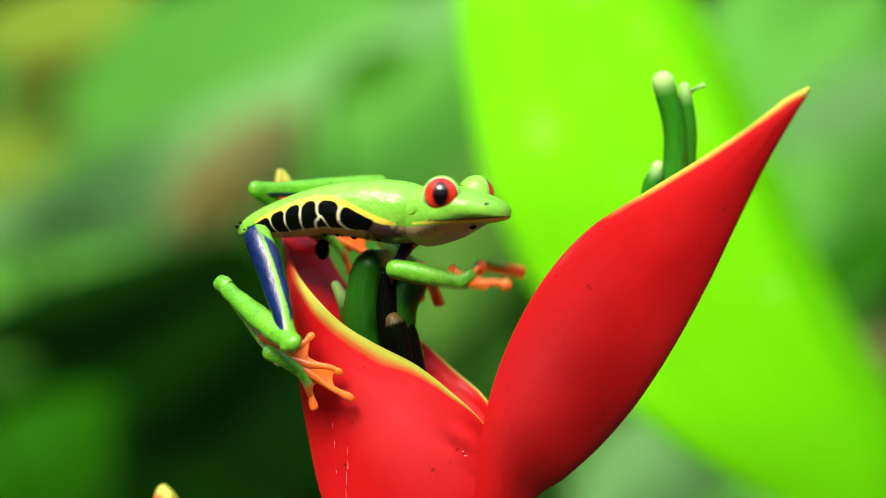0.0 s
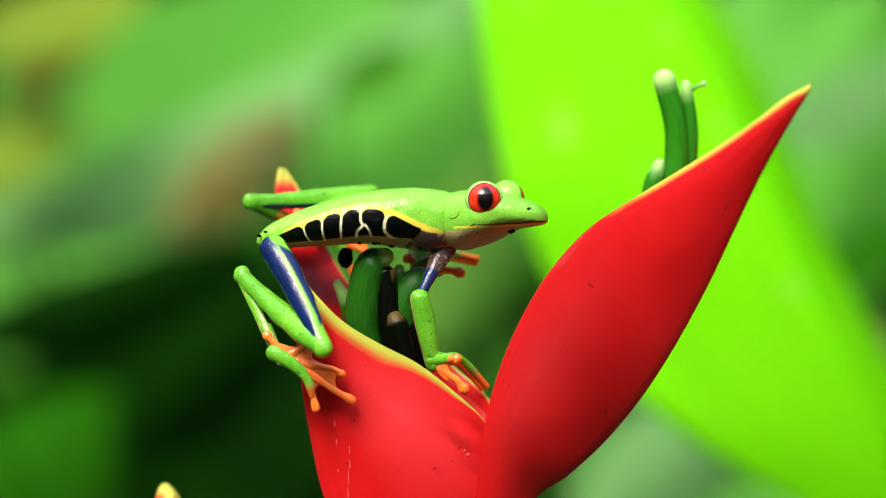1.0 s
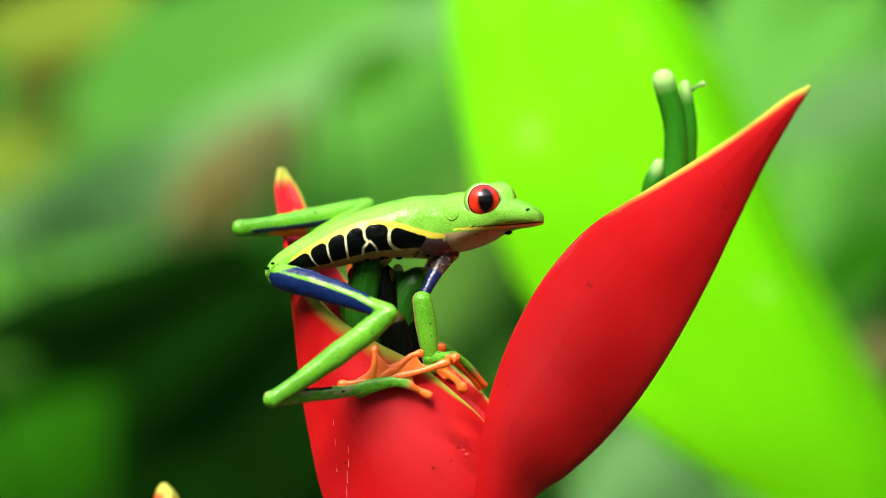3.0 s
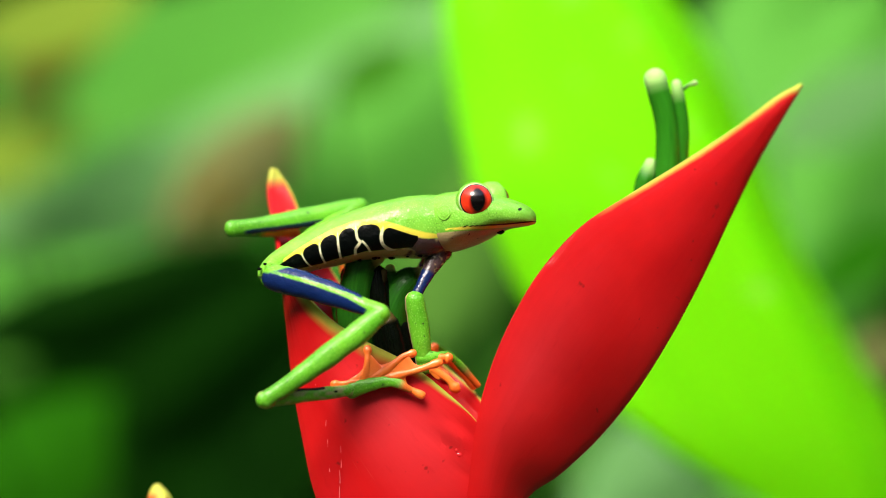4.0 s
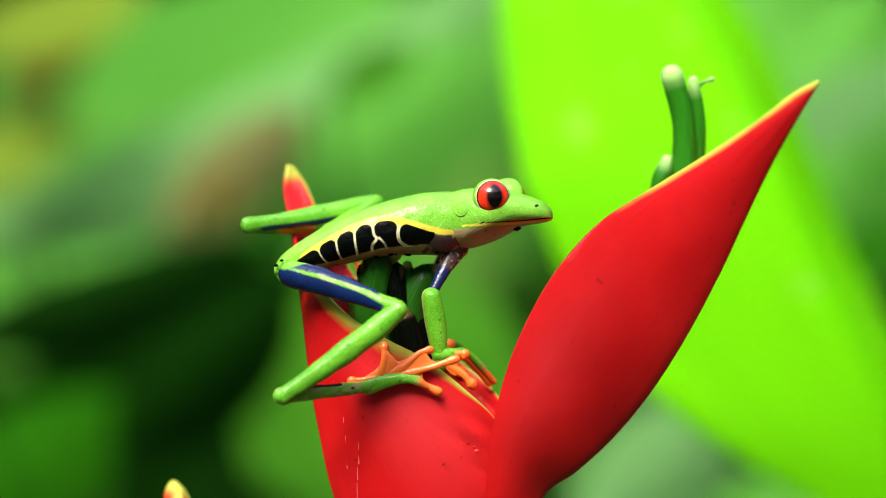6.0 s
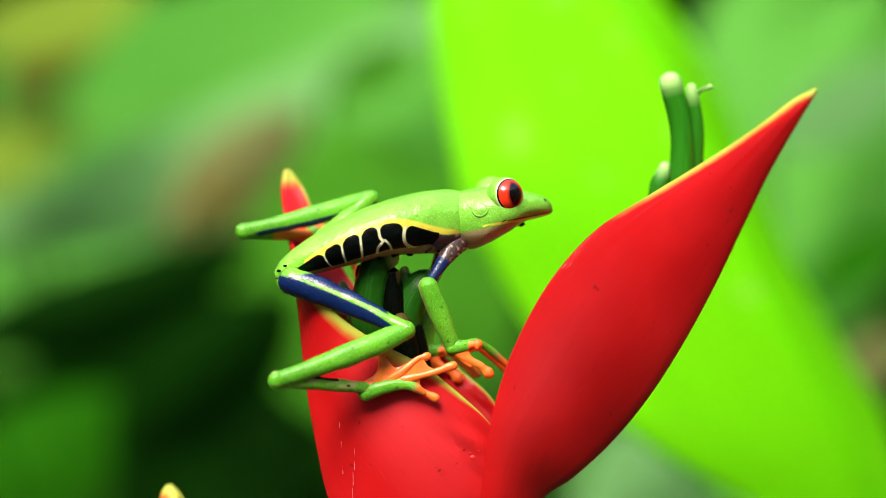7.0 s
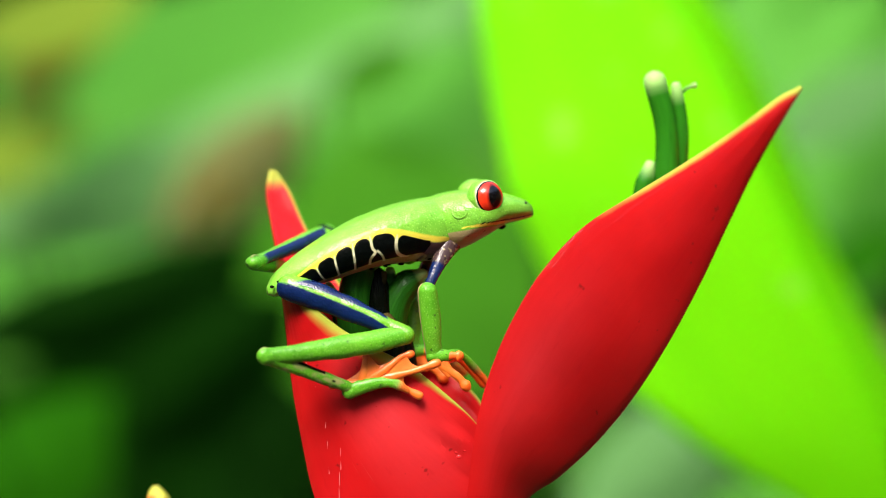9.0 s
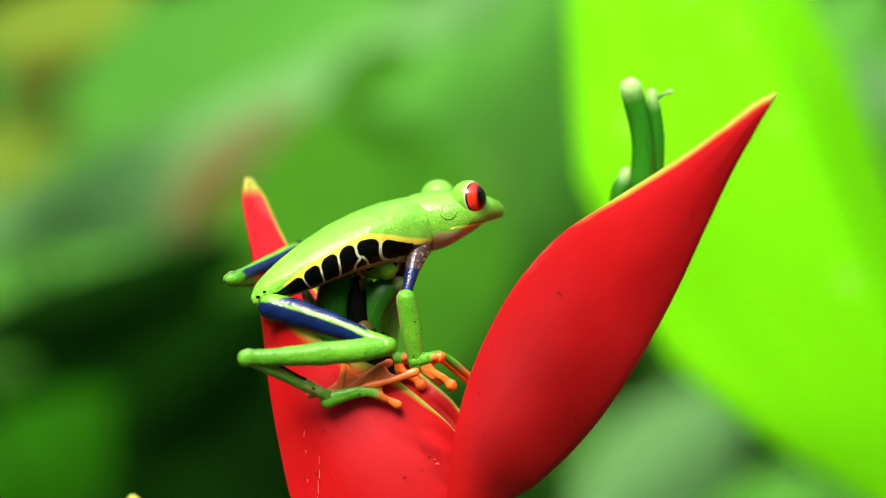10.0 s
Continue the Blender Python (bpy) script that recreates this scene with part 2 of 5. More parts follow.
def sweep(path, radii, n=24, seg=16, flat=1.0, fields=None, origin=(0, 0, 0), up=(0, -1, 0), rough=0.0):
    """A round-ended tube along a smooth path. radii: (share of the length, radius); flat squeezes it along the up axis."""
    line = curve(path, n)
    rows, shares = [], []
    length = np.linalg.norm(np.diff(line, axis=0), axis=1).sum()
    for k, c in enumerate(line):
        t = line[min(k + 1, n)] - line[max(k - 1, 0)]
        t = t / np.linalg.norm(t)
        a = np.array(up, float)
        a = a - t * a.dot(t)
        a = a / np.linalg.norm(a)
        b = np.cross(a, t)
        s = k / n
        r = along(s, radii)
        if k in (0, n):             # domes at the ends
            for q in ((0.05, 0.55, 0.87) if k == 0 else (0.87, 0.55, 0.05)):
                shift = -math.sqrt(1 - q * q) if k == 0 else math.sqrt(1 - q * q)
                if k == n and q == 0.87:
                    rows.append([c + r * (math.cos(w) * b + flat * math.sin(w) * a) for w in np.linspace(0, 2 * math.pi, seg, False)])
                    shares.append(s)
                rows.append([c + t * shift * r * 0.9 + q * r * (math.cos(w) * b + flat * math.sin(w) * a)
                             for w in np.linspace(0, 2 * math.pi, seg, False)])
                shares.append(s)
            if k == n:
                continue
        rows.append([c + r * (math.cos(w) * b + flat * math.sin(w) * a) for w in np.linspace(0, 2 * math.pi, seg, False)])
        shares.append(s)
    if rough:                       # uneven skin: slow swellings and small folds
        rows = [[v + (v - sum(r) / len(r)) * rough * (noise.noise(Vector(v) * 0.23 + Vector((7, 3, 1))) + 0.30 * noise.noise(Vector(v) * 0.6) + 0.20 * noise.noise(Vector(v) * 2.1)) for v in r] for r in rows]
    places = {}
    for key, rule in (fields or {}).items():
        places[key] = [rule(s, 2 * math.pi * j / seg) for s in shares for j in range(seg)]
    o = np.array(origin)
    return grid_mesh("tube", [[(v - o) * MM for v in r] for r in rows], True, True, places)


def near_line(x, z, line):
    """The distance of (x, z) from a chain of places."""
    best = 1e9
    for (a, b), (c, d) in zip(line, line[1:]):
        ux, uz = c - a, d - b
        f = max(0.0, min(1.0, ((x - a) * ux + (z - b) * uz) / (ux * ux + uz * uz)))
        best = min(best, math.hypot(x - a - f * ux, z - b - f * uz))
    return best


STAGE = Vector((0, 0, HEIGHT))

# ---------------------------------------------------------------- ground
def ground_sheet():
    n = 60
    rows = []
    for i in range(n + 1):
        r = []
        for j in range(n + 1):
            x, y = ((2 * i / n - 1) ** 3) * 600, ((2 * j / n - 1) ** 3) * 600
            r.append((x, y, 0.05 * noise.noise((x * 0.7, y * 0.7, 0)) * (1 if abs(x) + abs(y) > 0.5 else 0.2) - 0.002))
        rows.append(r)
    me = grid_mesh("ground", rows)
    me.materials.append(ground_material())
    return tagged(new("ground", me), "dark damp forest floor under the plants", "ground", kind="structure")


ground_sheet()


def leaf_litter():
    """Fallen leaves and low sprouts on the forest floor, one mass."""
    rng = random.Random(9)
    verts, faces = [], []
    for k in range(9000):
        r, ang = 0.25 + 6 * math.sqrt(rng.random()), rng.uniform(0, 2 * math.pi)
        p = Vector((r * math.cos(ang), r * math.sin(ang), rng.uniform(0.0, 0.03)))
        up = rng.random() < 0.4
        d = Vector((rng.gauss(0, 1), rng.gauss(0, 1), rng.uniform(0.4, 1.6) if up else rng.gauss(0, 0.12))).normalized()
        s = d.cross(Vector((rng.gauss(0, 0.3), rng.gauss(0, 0.3), 1))).normalized()
        ln, w = rng.uniform(0.06, 0.20), rng.uniform(0.015, 0.05)
        i = len(verts)
        for f, g in ((0, 0), (0.35, 1), (0.35, -1), (0.7, 0.8), (0.7, -0.8), (1, 0)):
            verts.append(p + d * ln * f + s * w * g + Vector((0, 0, 0.012 * (1 - abs(g)))))
        faces += [(i, i + 1, i + 2), (i + 1, i + 3, i + 4, i + 2), (i + 3, i + 5, i + 4)]
    me = bpy.data.meshes.new("leaf_litter")
    me.from_pydata(verts, [], faces)
    m, nt, b = shader("litter_leaves")
    info = nt.nodes.new("ShaderNodeNewGeometry")
    nt.links.new(ramp(nt, info.outputs["Random Per Island"], [(0.0, (0.05, 0.03, 0.012)), (0.45, (0.09, 0.06, 0.02)), (0.6, (0.02, 0.07, 0.008)), (1.0, (0.03, 0.11, 0.012))]),
                 b.inputs["Base Color"])
    b.inputs["Roughness"].default_value = 0.8
    me.materials.append(m)
    tagged(new("leaf_litter", me), "brown fallen leaves and low green sprouts", "leaf litter", kind="stuff")


leaf_litter()


# ---------------------------------------------------------------- leaves behind
def blade(mid, left, right, n=28, m=10, sag=0.0, depth_right=0.0, depth_left=0.0, origin=(0, 0, 0)):
    """A leaf blade along a midrib, with its half widths to both sides; depth: how far a half leans away."""
    line = curve(mid, n)
    rows = []
    for k, c in enumerate(line):
        t = line[min(k + 1, n)] - line[max(k - 1, 0)]
        t = t / np.linalg.norm(t)
        side = np.cross(t, (0, -1, 0))
        side = side / np.linalg.norm(side)
        s = k / n
        r = []
        for j in range(-m, m + 1):
            f = j / m
            w = along(s, left) if f < 0 else along(s, right)
            lean = (depth_left if f < 0 else depth_right) * abs(f)
            wave = 0.02 * w * math.sin(s * 23 + f * 3) * abs(f)
            v = c + side * f * w + np.array((0, 1, 0)) * (lean * w + sag * w * f * f - 0.05 * w * (1 - abs(f)) + wave)
            r.append((v - np.array(origin)) * MM)
        rows.append(r)
    return grid_mesh("blade", rows)


def stalk(path, radius, origin):
    return sweep(path, [(0, radius), (1, radius * 0.7)], 16, 10, origin=origin)


def swaying_leaf():
    """The broad sunlit leaf that swings behind the flower, on a stem that bends from the ground."""
    top = (236, 357, -236)
    base = (top[0], top[1], -HEIGHT * 1000)
    root = new("broad_leaf")
    root.location = STAGE + Vector(base) * MM
    tagged(root, "broad bright yellow-green sunlit leaf swaying on its stem", "leaf")
    mid = [(193.7, 357, -143), (160, 338, -84), (123.5, 333, -13.3), (88, 342, 65), (52, 368, 126), (17, 410, 195)]
    left = [(0, 4), (0.1, 20), (0.2, 40), (0.3, 66), (0.4, 87), (0.5, 93), (0.6, 93), (0.7, 83), (0.8, 67), (0.9, 40), (1, 1)]
    right = [(0, 4), (0.1, 26), (0.2, 31), (0.3, 25), (0.4, 21), (0.6, 27), (0.8, 26), (0.9, 17), (1, 1)]
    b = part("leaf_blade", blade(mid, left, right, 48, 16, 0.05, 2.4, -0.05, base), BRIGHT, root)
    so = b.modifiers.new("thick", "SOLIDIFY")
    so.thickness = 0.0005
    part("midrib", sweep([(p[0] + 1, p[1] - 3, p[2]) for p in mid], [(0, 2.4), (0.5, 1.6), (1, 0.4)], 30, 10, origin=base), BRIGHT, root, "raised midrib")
    part("leaf_stalk", stalk([top, (214, 357, -188), mid[0]], 3.0, base), STEM, root)
    drop = top[2] - base[2]
    part("stem", sweep([(0, 0, -5), (4, 3, drop * 0.5), (0, 0, drop + 4)], [(0, 10), (1, 4)], 20, 12), STEM, root, "upright green stem")
    return root


BROAD = swaying_leaf()


def back_leaf(base, tip, width, tone, lean=0.25, bow=0.12, label="", name="back_leaf"):
    """A large leaf of the thicket behind, with a stalk that goes down to the ground."""
    a, b = np.array(base, float), np.array(tip, float)
    d = b - a
    perp = np.cross(d, (0, -1, 0))
    mid = [a, a + 0.33 * d + bow * 0.8 * perp, a + 0.66 * d + bow * 0.8 * perp, b]
    prof = [(0, 0.08), (0.12, 0.55), (0.3, 0.92), (0.5, 1.0), (0.7, 0.86), (0.88, 0.5), (1, 0.02)]
    wid = [(s, w * width) for s, w in prof]
    root = tagged(new(name), label or "large blurred green leaf in the thicket behind", "leaf", "thicket leaves")
    root.location = STAGE + Vector(base) * MM
    part("leaf_blade", blade(mid, wid, wid, 20, 6, 0.1, lean, lean * 0.4, base), LEAVES[tone], root)
    down = -HEIGHT * 1000
    part("leaf_stalk", sweep([(a[0] + 60, a[1] + 900, down), (a[0] + 50, a[1] + 600, (down + a[2]) / 2), tuple(a)],
                             [(0, 7), (1, 4)], 14, 8, origin=base), FLORET, root)
    return root


THICKET = [
    ((-889.54, 2600, -50.76), (-78.99, 2883.07, 555.75), 198, "mid", -0.29, 0.10),
    ((-430.07, 2700, -185.71), (288.62, 2787.61, 539.79), 231, "mid", 0.33, 0.05),
    ((-565.79, 1700, 0.61), (111.29, 1928.54, 349.28), 61, "pale", 0.29, 0.08),
    ((-386.8, 1900, -19.21), (54.23, 2081.22, 221.92), 70, "mid", 0.53, 0.05),
    ((-596.69, 2000, 187.16), (-126.88, 2293.61, 387.6), 69, "mid", -0.24, 0.05),
    ((-518.45, 1500, 55.47), (-395.95, 1766.31, 156.75), 38, "yellow", -0.19, 0.05),
    ((-487.4, 1600, 214.25), (-313.67, 1674.68, 281.94), 40, "yellow", -0.26, 0.05),
    ((-457.92, 1650, 148.5), (-363.14, 1719.74, 263.49), 31, "brown", -0.27, 0.00),
    ((-271.31, 1500, 11.53), (-140.37, 1592.15, 144.39), 44, "olive", 0.40, 0.00),
    ((-242.92, 1450, 32.64), (-186.87, 1424.56, 74.43), 13, "brown", -0.51, 0.00),
    ((-164.01, 1600, 52.55), (46.31, 1712.84, 232.18), 61, "mid", 0.19, 0.05),
    ((-112, 1500, 150), (-22, 1416.75, 190), 24, "fresh", -0.22, 0.00),
    # near-black leaves in place of the shade low in the thicket
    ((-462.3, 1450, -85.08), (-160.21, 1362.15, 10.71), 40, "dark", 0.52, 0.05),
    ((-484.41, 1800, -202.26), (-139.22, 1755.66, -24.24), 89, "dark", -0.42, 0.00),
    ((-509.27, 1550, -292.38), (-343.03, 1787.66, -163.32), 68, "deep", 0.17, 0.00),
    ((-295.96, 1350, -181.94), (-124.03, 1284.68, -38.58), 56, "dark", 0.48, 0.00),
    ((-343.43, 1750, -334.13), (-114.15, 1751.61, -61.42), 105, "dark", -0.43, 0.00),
    ((-26.03, 1650, -212.39), (26.51, 1595.83, 63.97), 74, "moss", 0.49, 0.00),
    ((-13.52, 1550, -100.84), (55.17, 1590.11, 104.02), 45, "moss", 0.22, 0.00),
    ((373.15, 1700, -126.61), (496.06, 1818.4, 320.27), 115, "mid", 0.42, 0.00),
    ((356.36, 2000, 14.5), (463.82, 2136.71, 423.71), 104, "mid", 0.42, 0.00),
    ((308.2, 1450, 96.85), (524.27, 1723.66, 202.72), 37, "pale", -0.16, 0.00),
    ((334.95, 1450, -42.27), (477.32, 1576.9, 23.41), 27, "deep", -0.34, 0.00),
    ((352.15, 1400, -155.76), (461.42, 1509.67, -82.24), 31, "olive", 0.47, 0.00),
    ((108, 1300, -262), (318, 1593, -150), 62, "pale", 0.30, 0.00),
    ((228.47, 1500, -334.47), (451.48, 1467.62, -220.88), 66, "mid", 0.35, 0.00),
]
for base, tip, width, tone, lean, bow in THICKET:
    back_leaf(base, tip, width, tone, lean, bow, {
        "mid": "large mid-green leaf in the thicket behind", "pale": "large grey-green leaf with skylight put into its pale tone",
        "dark": "large leaf with deep shade put into its dark green", "olive": "dull olive leaf in the thicket behind", "moss": "moss-green leaf behind the flower", "fresh": "fresh green leaf in the thicket",
        "yellow": "pale yellow-green leaf in the thicket behind", "deep": "leaf with part shade put into its deep green", "brown": "withered brown leaf among green ones"}[tone])

STRAY = back_leaf((-70.85, 1500, -191.67), (-106.55, 1500, 115.88), 151, "fresh", 0.2, 0.05)
tagged(STRAY, "rounded mid-green leaf that drifts in the wind")


def undergrowth():
    """The far thicket: one mass of many blades on a wide ring; its unseen part is added to block the low sky."""
    rng = random.Random(5)
    verts, faces = [], []
    for k in range(30000):
        ang = rng.uniform(0, 2 * math.pi) if k % 2 == 0 else rng.uniform(radians(55), radians(125))
        r = rng.uniform(4.0, 6.5)
        x, y = r * math.cos(ang), r * math.sin(ang)
        z = rng.uniform(0, 4.2)
        ln, w = rng.uniform(0.25, 0.6), rng.uniform(0.05, 0.13)
        d = Vector((rng.gauss(0, 1), rng.gauss(0, 1), rng.gauss(0.2, 0.7))).normalized()
        s = d.cross(Vector((rng.gauss(0, 1), rng.gauss(0, 1), rng.gauss(0, 1)))).normalized()
        nrm = d.cross(s)
        i = len(verts)
        for f, g, h in ((0, 0, 0), (0.35, 1, 0.1), (0.35, -1, 0.1), (0.7, 0.8, 0.06), (0.7, -0.8, 0.06), (1, 0, -0.1)):
            verts.append(Vector((x, y, z)) + d * ln * f + s * w * g + nrm * ln * h)
        faces += [(i, i + 1, i + 2), (i + 1, i + 3, i + 4, i + 2), (i + 3, i + 5, i + 4)]
    me = bpy.data.meshes.new("undergrowth")
    me.from_pydata(verts, [], faces)
    m, nt, b = shader("undergrowth_leaves")
    info = nt.nodes.new("ShaderNodeNewGeometry")
    nt.links.new(ramp(nt, info.outputs["Random Per Island"], [(0.0, (0.006, 0.03, 0.002)), (0.6, (0.015, 0.075, 0.004)), (1.0, (0.04, 0.14, 0.015))]),
                 b.inputs["Base Color"])
    b.inputs["Roughness"].default_value = 0.7
    b.inputs["Specular IOR Level"].default_value = 0.02
    me.materials.append(m)
    tagged(new("undergrowth", me), "dense dark green undergrowth of many leaves", "undergrowth", kind="stuff")


undergrowth()


# ---------------------------------------------------------------- the flower
FLOWER_FOOT = (18.88, 0, -69.88)
FOOT = Vector((FLOWER_FOOT[0] * MM, 0, 0))
flower = tagged(new("heliconia"), "red heliconia flower with waxy boat-shaped bracts edged yellow-green", "flower")
flower.location = FOOT
FLOWER_O = (FLOWER_FOOT[0], 0, -HEIGHT * 1000)


def bract(near, keel, far, bulge, label, n=72, m=30, rim=0.09, tip_rim=0.90, rim_to=2.0, back=0.7, rim_from=0.0, sheen_share=0.25, base_rim=((0, 1), (1, 1)), far_rim=14, crease=0.0):
    """A boat-shaped bract between its two margins and its keel."""
    N, K, F = curve(near, n), curve(keel, n), curve(far, n)
    rows, rims, pink_sheen = [], [], []
    for k in range(n + 1):
        s = k / n
        b = along(s, bulge)
        r = []
        for j in range(-m, m + 1):
            f = 1 - (1 - abs(j) / m) ** 1.9     # 1 at the margin, 0 at the keel
            edge = N[k] if j < 0 else F[k]
            out = np.array((0, -1 if j < 0 else back, 0)) * b
            ctrl = 0.5 * (edge + K[k]) + out
            v = (1 - f) ** 2 * K[k] + 2 * f * (1 - f) * ctrl + f * f * edge
            v = v + np.array((0, -0.15, 0)) * math.sin(s * 40 + f * 9) * f * (1 - f)
            fold = crease * math.exp(-((s - 0.11) / 0.07) ** 2 - ((f - 0.83) / 0.12) ** 2)
            v = v + np.array((0, -0.62, 0)) * fold * (math.sin(f * 34 - s * 22) + 0.6 * math.sin(f * 61 + s * 40))
            r.append((v - np.array(FLOWER_O)) * MM)
            width = np.linalg.norm(edge - K[k])
            near_rim = max(0.0, 1 - (1 - f) * width / (rim * (40 * along(s, base_rim) if j < 0 else far_rim)))
            start = min(1.0, max(0.0, (s - rim_from) / 0.12)) * (min(1.0, max(0.0, (rim_to - s) / 0.08)) if j < 0 else 1.0)
            rims.append(max(near_rim * start, min(1.0, max(0.0, (s - tip_rim) / (1 - tip_rim) * 1.3))))
            # painted highlight: a soft pink band below the near margin
            pink_sheen.append(sheen_share * max(0.0, 1 - abs(f - 0.72) / 0.36) * max(0.0, 1 - abs(s - 0.28) / 0.26) if j < 0 else 0.0)
        rows.append(r)
    ob = part("bract", grid_mesh("bract", rows, fields={"rim": rims, "pink_sheen": pink_sheen}), BRACT, flower, label)
    so = ob.modifiers.new("thick", "SOLIDIFY")
    so.thickness, so.offset = 0.0009, 0.0
    be = ob.modifiers.new("round", "BEVEL")
    be.width, be.segments, be.limit_method = 0.0003, 2, "ANGLE"
    skin = np.array([v for r in rows for v in r[:m]]) / MM + np.array(FLOWER_O)

    def surface(x, z, lift=0.5):
        """The place on the outer face of the bract at (x, z), a little proud of it."""
        d = np.hypot(skin[:, 0] - x, skin[:, 2] - z)
        k = np.argsort(d)[:5]
        return x, float(np.average(skin[k, 1], weights=1 / (d[k] + 0.05))) - lift, z

    return surface


on_perch = bract([(15.02, -3, -46.43), (8.12, -7, -36.78), (1.96, -9, -30.74), (-5.99, -10, -24.56), (-14.52, -10.5, -20.14), (-21.87, -10, -15.76), (-27.86, -8, -10.31), (-33.63, 5, -3.67), (-37.29, 19, 5.35), (-38.91, 26, 13.37), (-38.84, 30, 18.95)],
      [(12.05, 2, -80.24), (-6.72, -2, -79.51), (-19.79, -2, -68.31), (-26.19, -1, -55), (-29.5, 0, -41.12), (-31.75, 0, -28), (-33.27, 2, -15.57), (-35.2, 9, -4.97), (-37.63, 20, 5.36), (-39.53, 27, 13.4), (-39.11, 30, 19.09)],
      [(15.3, 5, -44.75), (9.67, 8, -33.34), (2.05, 11, -26.52), (-6.31, 13, -19.17), (-13.41, 14, -15.35), (-18.57, 14, -11.48), (-22.59, 17, -7.27), (-26.71, 21, -1.18), (-31.3, 27, 6.37), (-34.84, 30, 14.15), (-38.12, 31, 18.99)],
      [(0, 2), (0.15, 3.6), (0.35, 5.2), (0.55, 3.6), (0.7, 1.5), (1, 0.3)],
      "red bract with a yellow-green rim, frog's perch", rim=0.12, tip_rim=0.90, rim_to=0.72, sheen_share=0.5, base_rim=((0, 0.03), (0.12, 0.08), (0.24, 0.4), (0.36, 0.9), (1, 1)), far_rim=7, crease=0.8)
on_large = bract([(6.64, -7, -54.01), (8.63, -12, -36.97), (11.38, -14, -25.9), (15.82, -15, -15.22), (22.1, -15, -4.71), (31.13, -12, 4.99), (42.66, -6, 12.45), (54.75, 2, 19.59), (67.24, 10, 27.48), (78.01, 17, 35.05), (84.14, 20, 38.02)],
      [(15.12, 0, -69.88), (19.25, 0, -55.5), (27, 0, -49.38), (35.33, 1, -41.84), (43.35, 1, -32.07), (51.23, 2, -19.96), (58.91, 5, -6.45), (65.69, 9, 6.76), (72.6, 14, 19.47), (80.14, 18, 31.74), (84.27, 20, 37.89)],
      [(10.94, 8, -53.32), (14.25, 12, -37.75), (18.18, 14, -24.37), (23.01, 15, -14.09), (29.53, 16, -3.76), (38.12, 18, 5.33), (48.08, 20, 13.2), (59.32, 21, 20.56), (70.6, 22, 28.08), (79.52, 22, 35.43), (84.32, 21, 38.1)],
      [(0, 3), (0.12, 5.5), (0.35, 6.5), (0.6, 5), (0.8, 2.5), (1, 0.2)],
      "large glossy red bract with a narrow yellow-green rim", rim=0.045, tip_rim=0.95, rim_from=0.50)
bract([(-35.02, -6, -109.62), (-43.55, -7, -90.91), (-52.22, 4, -76.81), (-59.19, 14, -65.64), (-62.72, 22, -60.23), (-63.79, 25, -56.92), (-65.51, 26, -55.06)],
      [(-44.25, 0, -119.88), (-51.75, 0, -98.62), (-58.67, 10, -81.68), (-63.36, 19, -67.66), (-66.95, 24, -60.49), (-67.1, 26, -57.04), (-65.91, 26, -55.06)],
      [(-32.18, 6, -110.1), (-39.87, 7, -91.3), (-49.3, 18, -76.62), (-57.2, 24, -65.76), (-61.28, 27, -60.48), (-63.27, 27, -57.17), (-65.25, 26, -55.06)],
      [(0, 5), (0.5, 4), (1, 0.2)], "lower red bract with a yellow-green tip", 32, 10, tip_rim=0.70)

part("stem", sweep([(12.05, 2, -51.36), (15.19, 2, -65.17), (2.01, 3, -84.19), (12.05, 2, -111.63), (FLOWER_FOOT[0], 6, -400), (FLOWER_FOOT[0], 2, -800), (FLOWER_FOOT[0], 0, -HEIGHT * 1000 - 4)],
                   [(0, 4), (0.1, 6), (0.3, 7), (1, 10)], 50, 14, origin=FLOWER_O), STEM, flower, "green stem of the flower")


def floret(path, radii, material, label, pale=0.9, name="floret"):
    return part(name, sweep(path, radii, 18, 12, origin=FLOWER_O,
                            fields={"pale": lambda s, w: max(0.0, (s - pale) / (1.001 - pale))}), material, flower, label)


floret([(-14.63, 4, -31.41), (-18.12, 3, -18.75), (-18.08, 2, -11.18), (-16.54, 1, -3.63), (-13.28, 1, -1.38)], [(0, 3), (0.4, 4.2), (0.8, 3.6), (1, 2.0)], FLORET, "dark green tubular floret")
floret([(-6.19, 5, -32.74), (-9.59, 4, -20.05), (-9.82, 3, -13.09), (-6.8, 3, -7.43), (-3.02, 3, -4.91)], [(0, 3), (0.4, 4.0), (0.8, 3.2), (1, 1.2)], FLORET, "dark green floret leaning forward")
floret([(-10.5, 0, -29.88), (-11.75, 0, -19.88), (-12.5, 0, -12.38), (-11.75, 0, -4.88)], [(0, 2), (0.5, 1.4), (1, 0.8)], WITHERED, "thin blackened floret")
floret([(-8.23, -1, -31.05), (-9.23, -1, -22.32), (-10.48, -1, -17.34), (-11.22, -1, -15.09)], [(0, 2.4), (0.5, 2.6), (0.85, 2.4), (1, 1.9)], WITHERED, "withered floret with a brown tip", 0.8)
floret([(-9.02, 1, -32.45), (-10.6, 1, -23.68), (-12.4, 1, -14.16), (-13.2, 1, -5.0)], [(0, 3), (0.5, 3), (0.85, 2.6), (1, 1.9)], WITHERED, "black glossy withered sheath", 1.0, "withered_sheath")
floret([(-8.0, 3, -30.0), (-9.4, 3, -18.0), (-10.2, 3, -9.0), (-10.4, 3, -4.2)], [(0, 2.2), (0.5, 2.0), (0.85, 1.7), (1, 1.1)], FLORET, "slim dark green floret with a pale tip", 0.94)
